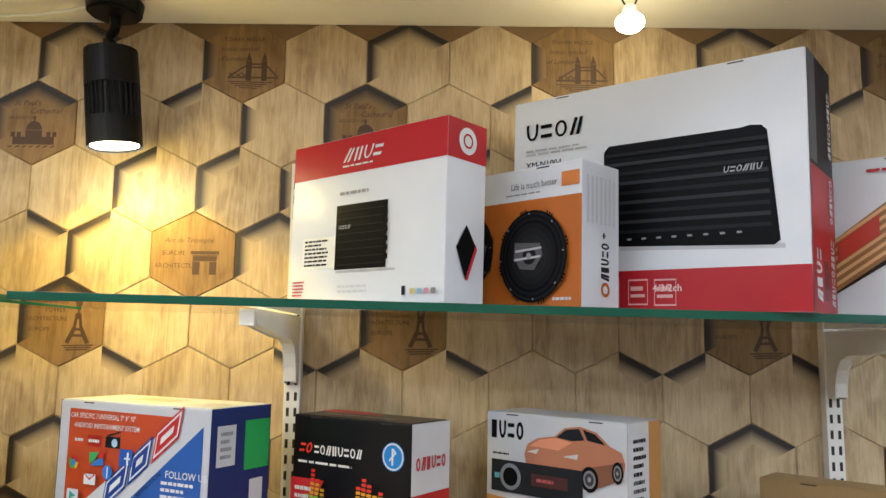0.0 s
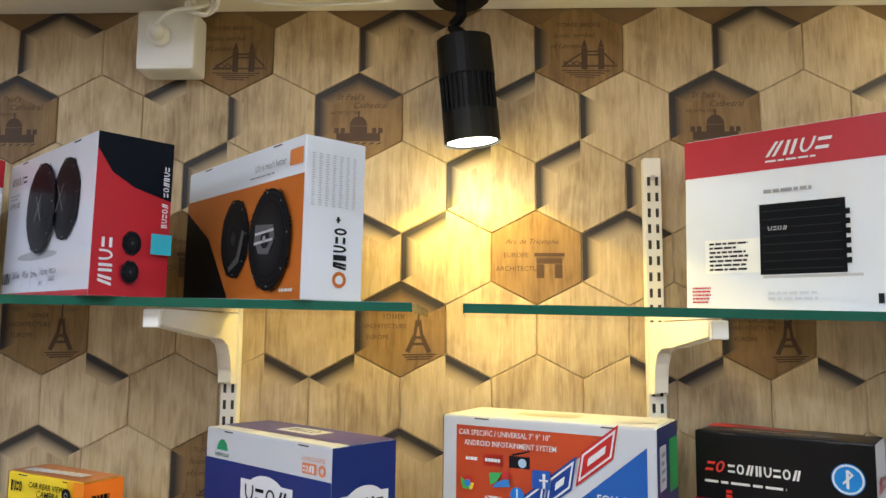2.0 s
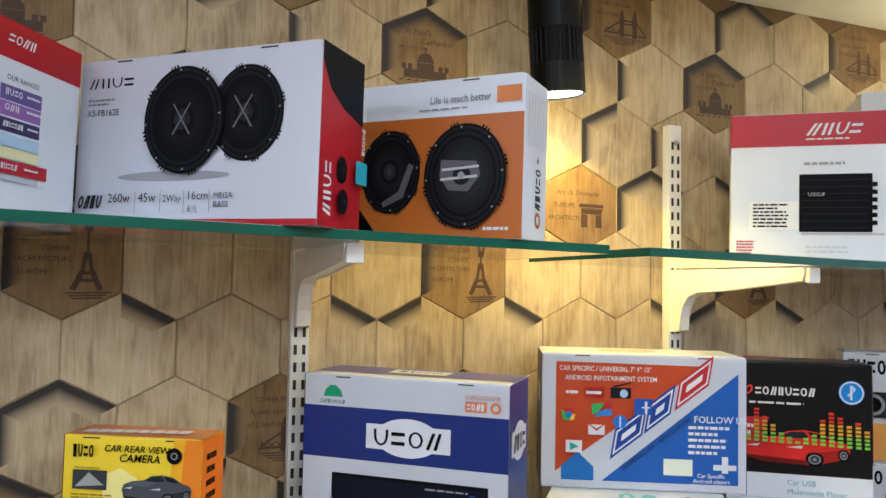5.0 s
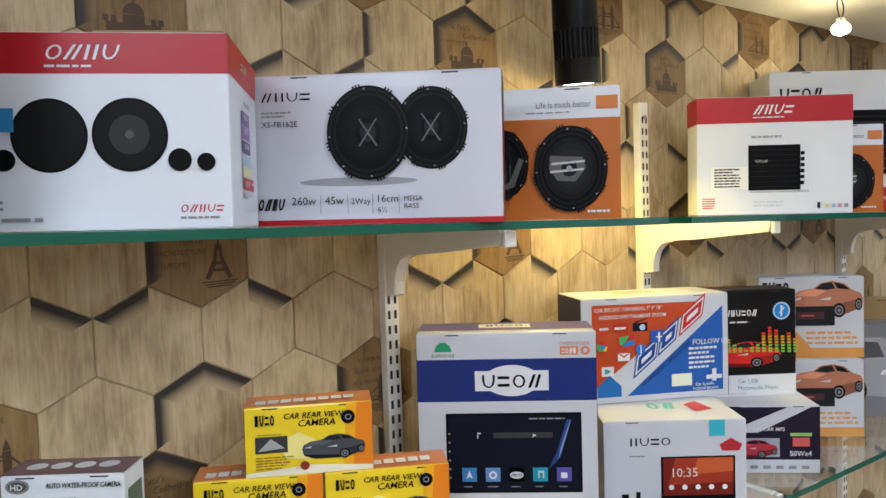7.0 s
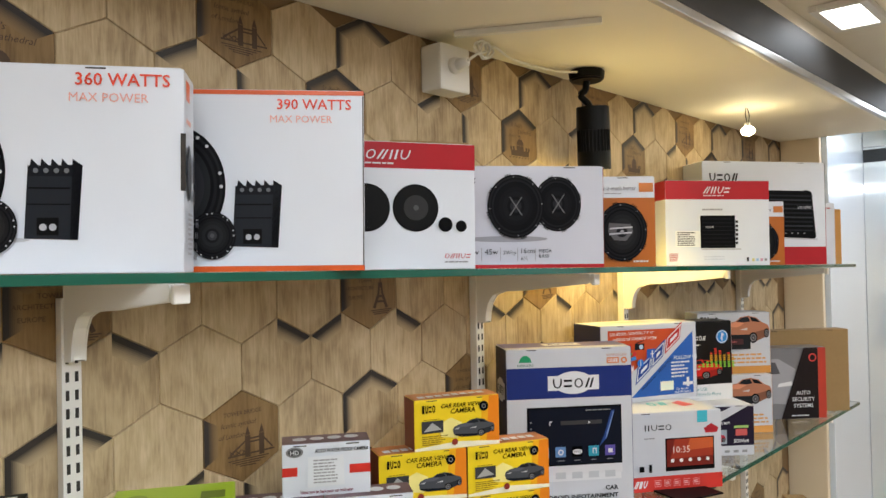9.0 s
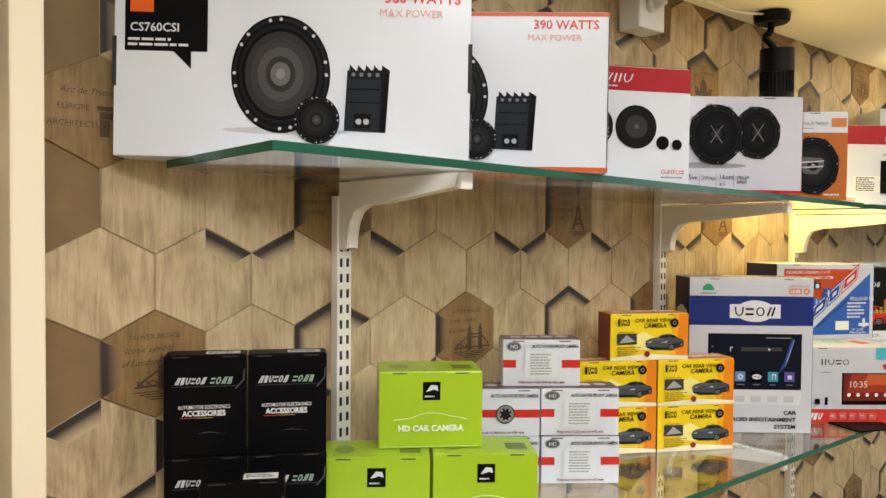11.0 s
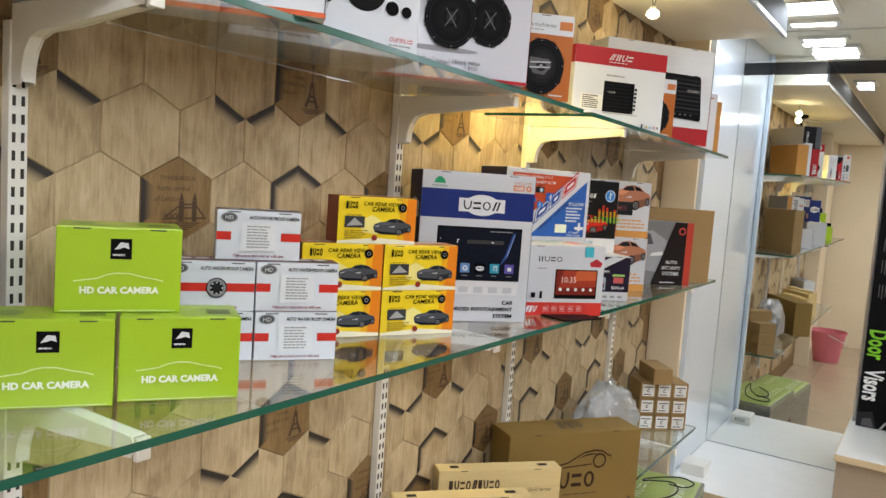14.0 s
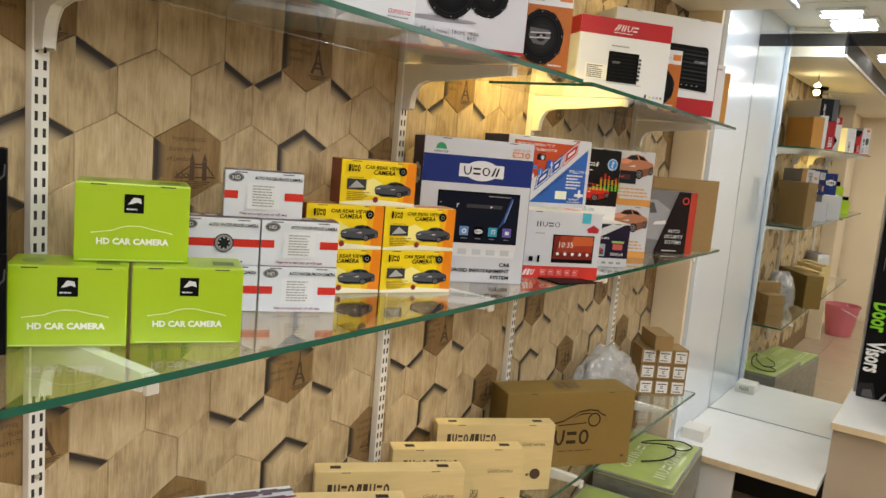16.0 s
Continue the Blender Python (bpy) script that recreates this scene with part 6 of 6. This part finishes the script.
for col in range(3):
    for row in range(3):
        box, size = carton("small kraft carton with a white end label", 0.79 - 0.0425 * col, 0.955 + 0.0507 * col, -50, 0.064, 0.062, 0.12, SHELF_Z[2] + 0.064 * row, KRAFT, group="small labelled cartons", flaps=False)
        art(box, size, "f", "end_label", [("r", (0.75, 0.75, 0.74), 0.12, 0.12, 0.88, 0.88), ("r", DARK, 0.2, 0.68, 0.8, 0.74), ("l", DARK, 0.2, 0.18, 0.8, 0.3, 1), ("r", DARK, 0.42, 0.4, 0.46, 0.6), ("r", DARK, 0.46, 0.4, 0.58, 0.44), ("r", DARK, 0.46, 0.56, 0.58, 0.6)], "white printed label")
carton("small plain kraft carton lying on the stack", 0.71, 1.0, -50, 0.075, 0.06, 0.16, SHELF_Z[2] + 0.1925, KRAFT, group="small labelled cartons", flaps=False)


def lump(name, label, category, mat, centre, size, rough, seed, detail=4):
    bm = bmesh.new()
    bmesh.ops.create_icosphere(bm, subdivisions=detail, radius=1.0)
    for v in bm.verts:
        n = v.co.normalized()
        f = 1 + rough * noise.noise(n * 1.7 + Vector((seed, 0, 0))) + rough * 0.6 * noise.noise(n * 4.1 + Vector((0, seed, 0))) + rough * 0.22 * noise.noise(n * 11 + Vector((0, 0, seed)))
        f += 0.4 * rough * abs(noise.noise(n * 3.3 + Vector((seed, seed, 0)))) - 0.25 * rough * abs(noise.noise(n * 8.0 + Vector((0, seed, seed))))
        p = n * f
        p.z = max(p.z, -0.72)
        v.co = Vector((p.x * size[0], p.y * size[1], (p.z + 0.72) * size[2]))
    ob = tagged(finish(name, bm, mat, None, "", True), label, category)
    ob.location = centre
    return ob


BUBBLE = material("bubble_wrap", (0.72, 0.75, 0.8), 0.1, vary=0.2, scale=24, bump=1.0, bump_scale=190, coat=0.5, fine=0.12)
BUBBLE.node_tree.nodes["Principled BSDF"].inputs["Transmission Weight"].default_value = 0.7
lump("parcel", "parcel wrapped in crumpled clear bubble wrap", "bubble wrap", BUBBLE, (0.25, 1.09, shelf_height(2, 0.25) + 0.001), (0.21, 0.09, 0.15), 0.22, 8.1, 5)

# ---- under the shelves ----
GREEN_TOP = material("green_printed_plastic", (0.36, 0.46, 0.13), 0.3, vary=0.25, scale=7, bump=0.4, bump_scale=26, coat=0.25)
GREY_WRAP = material("grey_plastic_wrap", (0.2, 0.2, 0.17), 0.35, vary=0.5, scale=9, bump=0.8, bump_scale=30, stretch=(1, 1, 3), fine=0.3)


def pack(cx, cy, z0, w, d, h, turn, label):
    """A boxy pack: grey wrinkled wrap with a printed green sheet over its top."""
    bm = bmesh.new()
    add_block(bm, -w / 2, -d / 2, 0, w / 2, d / 2, h, 0.006)
    ob = tagged(finish("plastic_pack", bm, GREY_WRAP), label, "pack", "green packs")
    ob.matrix_world = Matrix.Translation((cx, cy, z0)) @ pose(0, 0, 0, 0, 0, turn)
    bm = bmesh.new()
    bmesh.ops.create_grid(bm, x_segments=24, y_segments=16, size=0.5)
    for v in bm.verts:
        u, q = v.co.x, v.co.y
        edge = max(abs(u), abs(q)) > 0.49
        wave = 0.003 * noise.noise(Vector((u * 6, q * 5, z0 + cx))) + 0.0015 * noise.noise(Vector((u * 17, q * 15, cx)))
        v.co = Vector((u * (w + 0.004), q * (d + 0.004), h + (-0.012 if edge else 0.005 + wave)))
    part("printed_sheet", bm, GREEN_TOP, ob, "pale green printed sheet", True)
    art(ob, (w, h + 0.009, d), "t", "top_mark", [("b", (0.72, 0.78, 0.6), 0.1, 0.16, 0.8, 0.3, 7), ("b", (0.72, 0.78, 0.6), 0.15, 0.62, 0.75, 0.74, 6)], "pale printed lettering blocks")
    return ob


pack(0.72, 1.045, 0.0, 0.53, 0.31, 0.17, 3, "green plastic-wrapped pack lying on the floor")
pack(0.725, 1.035, 0.171, 0.54, 0.31, 0.178, 5, "green plastic-wrapped pack on top of another")
pack(0.16, 1.0, 0.0, 0.5, 0.31, 0.3, 5, "green plastic-wrapped pack under the shelf")
path = smooth_points([(0.62, 1.04, 0.363), (0.7, 0.98, 0.363), (0.8, 0.96, 0.364), (0.87, 1.0, 0.366), (0.8, 1.06, 0.38), (0.72, 1.08, 0.4), (0.8, 1.09, 0.38), (0.9, 1.06, 0.364), (0.96, 0.99, 0.363), (0.93, 0.93, 0.362), (0.86, 0.95, 0.363), (0.85, 1.01, 0.364)], 6)
tagged(path_tube("black_cable", path, 0.003, BLACK_PAINT), "loose black cable lying on the green pack", "cable")

# ---- bench, stepped stands and tall boxes at the end wall ----
BENCH = 0.297
bench = tagged(finish("low_bench", block(1.05, 0.452, BENCH - 0.028, MIRROR_X - 0.002, 1.083, BENCH, 0.002), LAMINATE), "low white laminate bench before the mirror", "bench")
part("front_edge", block(1.047, 0.452, BENCH - 0.028, 1.0495, 1.083, BENCH - 0.001, 0.0005), LAMINATE_EDGE, bench, "cream edge band")
part("front_panel", block(1.12, 0.785, 0, 1.138, 1.048, BENCH - 0.029, 0.001), LAMINATE, bench, "white support panel")
# Dark sheet giving the shade under the bench; no such panel stands there.
part("void_shade", block(1.5, 0.454, 0, 1.515, 1.048, BENCH - 0.029), DARK_METAL_AND_SHADE, bench, "dark sheet standing in for the shade inside the open bench")
part("side_panel", block(1.08, 1.05, 0, MIRROR_X - 0.01, 1.08, BENCH - 0.029), BEIGE, bench)
adapter = tagged(finish("power_adapter", block(1.195, 0.955, BENCH + 0.0005, 1.315, 1.057, BENCH + 0.052, 0.003), PLASTIC_WHITE), "small white vented power box on the bench", "power box")
bm = bmesh.new()
for k in range(5):
    add_block(bm, 1.3145, 0.985 + 0.011 * k, BENCH + 0.016, 1.3156, 0.989 + 0.011 * k, BENCH + 0.038)
tagged(part("vent_slot", bm, SLOT_DARK, adapter, "dark vent slots"), kind="stuff")
for n, (y0, y1, z) in enumerate(((0.172, 0.447, 0.558), (-0.05, 0.22, 0.826), (-0.32, -0.012, 1.09))):
    stand = tagged(finish("display_step", block(1.15, y0, z - 0.028, MIRROR_X - 0.002, y1, z, 0.002), LAMINATE), "white topped display step with a beige body", "display step", "stepped stand")
    part("front_edge", block(1.147, y0, z - 0.028, 1.1495, y1, z - 0.001, 0.0005), LAMINATE_EDGE, stand, "cream edge band")
    part("end_edge", block(1.1495, y1 + 0.0002, z - 0.028, MIRROR_X - 0.002, y1 + 0.0025, z - 0.001, 0.0005), LAMINATE_EDGE, stand, "cream edge band")
    part("body", block(1.2 + 0.004 * n, y0 - 0.003, 0, MIRROR_X - 0.004, y1 - 0.003, z - 0.029), BEIGE, stand, "beige body")
cab = tagged(finish("base_cabinet", block(1.195, -1.4, 0, MIRROR_X - 0.004, -0.33, 1.06, 0.002), BEIGE), "beige laminate cabinet with a lock", "cabinet")
cab_door = part("cabinet_door", block(1.172, -0.75, 0.05, 1.1955, -0.06, 0.74, 0.002), BEIGE, cab, "beige door with a dark joint")
part("door_joint", block(1.1745, -0.0585, 0.05, 1.1975, -0.0535, 0.74), SLOT_DARK, cab)
bm = bmesh.new()
add_tube(bm, (1.1735, -0.14, 0.66), (1.166, -0.14, 0.66), 0.011, 0.01, 18)
part("lock", bm, ALUMINIUM, cab_door, "small round metal lock")

TALL = material("tall_black_card", (0.004, 0.004, 0.005), 0.45, vary=0.08, scale=7, gloss=0.1)


def visor_box(y0, z):
    w, h, d = 0.205, 1.245, 0.045
    box = tagged(finish("tall_carton", block(-w / 2, -d / 2, 0, w / 2, d / 2, h, 0.0015), TALL), "tall black door visor carton standing against the wall", "carton", "door visor cartons")
    box.matrix_world = Matrix.Translation((MIRROR_X - 0.06, y0 + w / 2, z + 0.0005)) @ pose(0, 0, 0, 0, 0, -90) @ pose(0, 0, 0, -1.4, 0, 0)
    size = (w, h, d)
    art(box, size, "f", "brand_mark", [("r", WHITE, 0.34, 0.951, 0.92, 0.961), ("p", WHITE, [(0.34, 0.923), (0.43, 0.923), (0.43, 0.951), (0.34, 0.951)]), ("p", WHITE, [(0.83, 0.923), (0.92, 0.923), (0.92, 0.951), (0.83, 0.951)]), ("r", WHITE, 0.43, 0.923, 0.83, 0.934), ("r", (0.12, 0.42, 0.02), 0.36, 0.873, 0.76, 0.913), ("r", BLACK, 0.46, 0.887, 0.76, 0.899), ("r", WHITE, 0.34, 0.85, 0.92, 0.864), ("e", WHITE, 0.53, 0.82, 0.036, 0.021), ("e", BLACK, 0.53, 0.82, 0.024, 0.006)])
    art(box, size, "f", "round_icon", [s for k, (u, v) in enumerate(((0.4, 0.76), (0.4, 0.668), (0.4, 0.59), (0.4, 0.502))) for s in (("ring", (0.55, 0.55, 0.57), u, v, 0.011, 0.0135), ("e", (0.6, 0.6, 0.62) if k else (0.2, 0.2, 0.35), u, v + 0.002, 0.009, 0.006), ("r", (0.12, 0.12, 0.12), 0.13, v - 0.025, 0.145, v + 0.022), ("r", (0.12, 0.12, 0.12), 0.19, v - 0.03, 0.205, v + 0.022), ("r", (0.12, 0.12, 0.12), 0.25, v - 0.02, 0.265, v + 0.022))])
    for words, color, v, squeeze in (("Door", (0.2, 0.55, 0.03), 0.36, 0.56), ("Visors", (0.8, 0.8, 0.8), 0.213, 0.53)):
        lettered(box, size, "f", "title_lettering", color, words, 0.07, v, 0.062, turn=-90, bold=0.03, squeeze=squeeze)
    art(box, size, "f", "foot_print", [("p", (0.03, 0.03, 0.035), [(0, 0), (0.4, 0), (0.3, 0.06), (0, 0.05)]), ("p", (0.1, 0.1, 0.115), [(0.1, 0.005), (0.35, 0.002), (0.28, 0.035), (0.12, 0.03)]), ("p", (0.4, 0.4, 0.42), [(0.44, 0.0), (0.5, 0.0), (0.6, 0.03), (0.56, 0.03)]), ("c", (0.3, 0.22, 0.02), 0.74, 0.037, 0.022), ("ring", BLACK, 0.74, 0.037, 0.01, 0.015)])


visor_box(0.215, 0.558)
visor_box(0.005, 0.826)
visor_box(-0.22, 1.09)

# ---- left end: post with blister packs ----
structure(finish("trim_post", block(-2.165, 1.1, 0, -2.132, WALL_Y + 0.001, SOFFIT - 0.001, 0.003), CREAM_WALL), "cream upright post at the end of the hexagon paper", "trim")
CLEAR = glass_material("clear_blister", (0.97, 0.97, 0.98), 0.05)
for n, (z0, z1) in enumerate(((1.79, 2.04), (1.5, 1.725), (1.22, 1.46))):
    card = tagged(finish("blister_pack", block(-2.32, 1.192, z0, -2.172, 1.1945, z1, 0.0008), BLACK_CARD), "hanging black blister pack with an accessory", "blister pack", "blister packs")
    bm = block(-2.31, 1.165, z0 + 0.02, -2.182, 1.1915, z1 - 0.06, 0.009)
    part("blister", bm, CLEAR, card, "clear plastic blister")
    bm = bmesh.new()
    if n == 0:
        bmesh.ops.create_uvsphere(bm, u_segments=20, v_segments=12, radius=1, matrix=pose(-2.246, 1.18, (z0 + z1) / 2 - 0.02) @ Matrix.Diagonal((0.045, 0.009, 0.07, 1)))
    else:
        add_block(bm, -2.3, 1.172, z0 + 0.03, -2.195, 1.19, z1 - 0.08, 0.004)
    part("accessory", bm, ALUMINIUM if n == 0 else PLASTIC_WHITE, card)
    part("paper_label", block(-2.2, 1.1905, z1 - 0.05, -2.18, 1.1918, z1 - 0.03), PLASTIC_WHITE, card)

# ---- bucket by the far wall ----
PINK = material("pink_plastic", (0.6, 0.16, 0.2), 0.4, vary=0.06, scale=8)
bm = bmesh.new()
add_tube(bm, (0, 0, 0.002), (0, 0, 0.3), 0.115, 0.16, 40, False)
add_tube(bm, (0, 0, 0.3), (0, 0, 0.006), 0.156, 0.112, 40, False)
add_tube(bm, (0, 0, 0.0), (0, 0, 0.008), 0.113, 0.114, 40)
add_tube(bm, (0, 0, 0.285), (0, 0, 0.303), 0.166, 0.168, 40, False)
bucket = tagged(finish("bucket", bm, PINK, None, "", True), "pink plastic bucket standing on the tiled floor", "bucket")
bucket.location = (-2.6, 1.0, 0.001)
path_tube("handle", smooth_points([(-0.16, 0, 0.29), (-0.12, -0.1, 0.24), (0, -0.15, 0.2), (0.12, -0.1, 0.24), (0.16, 0, 0.29)], 5), 0.004, PLASTIC_WHITE, bucket)
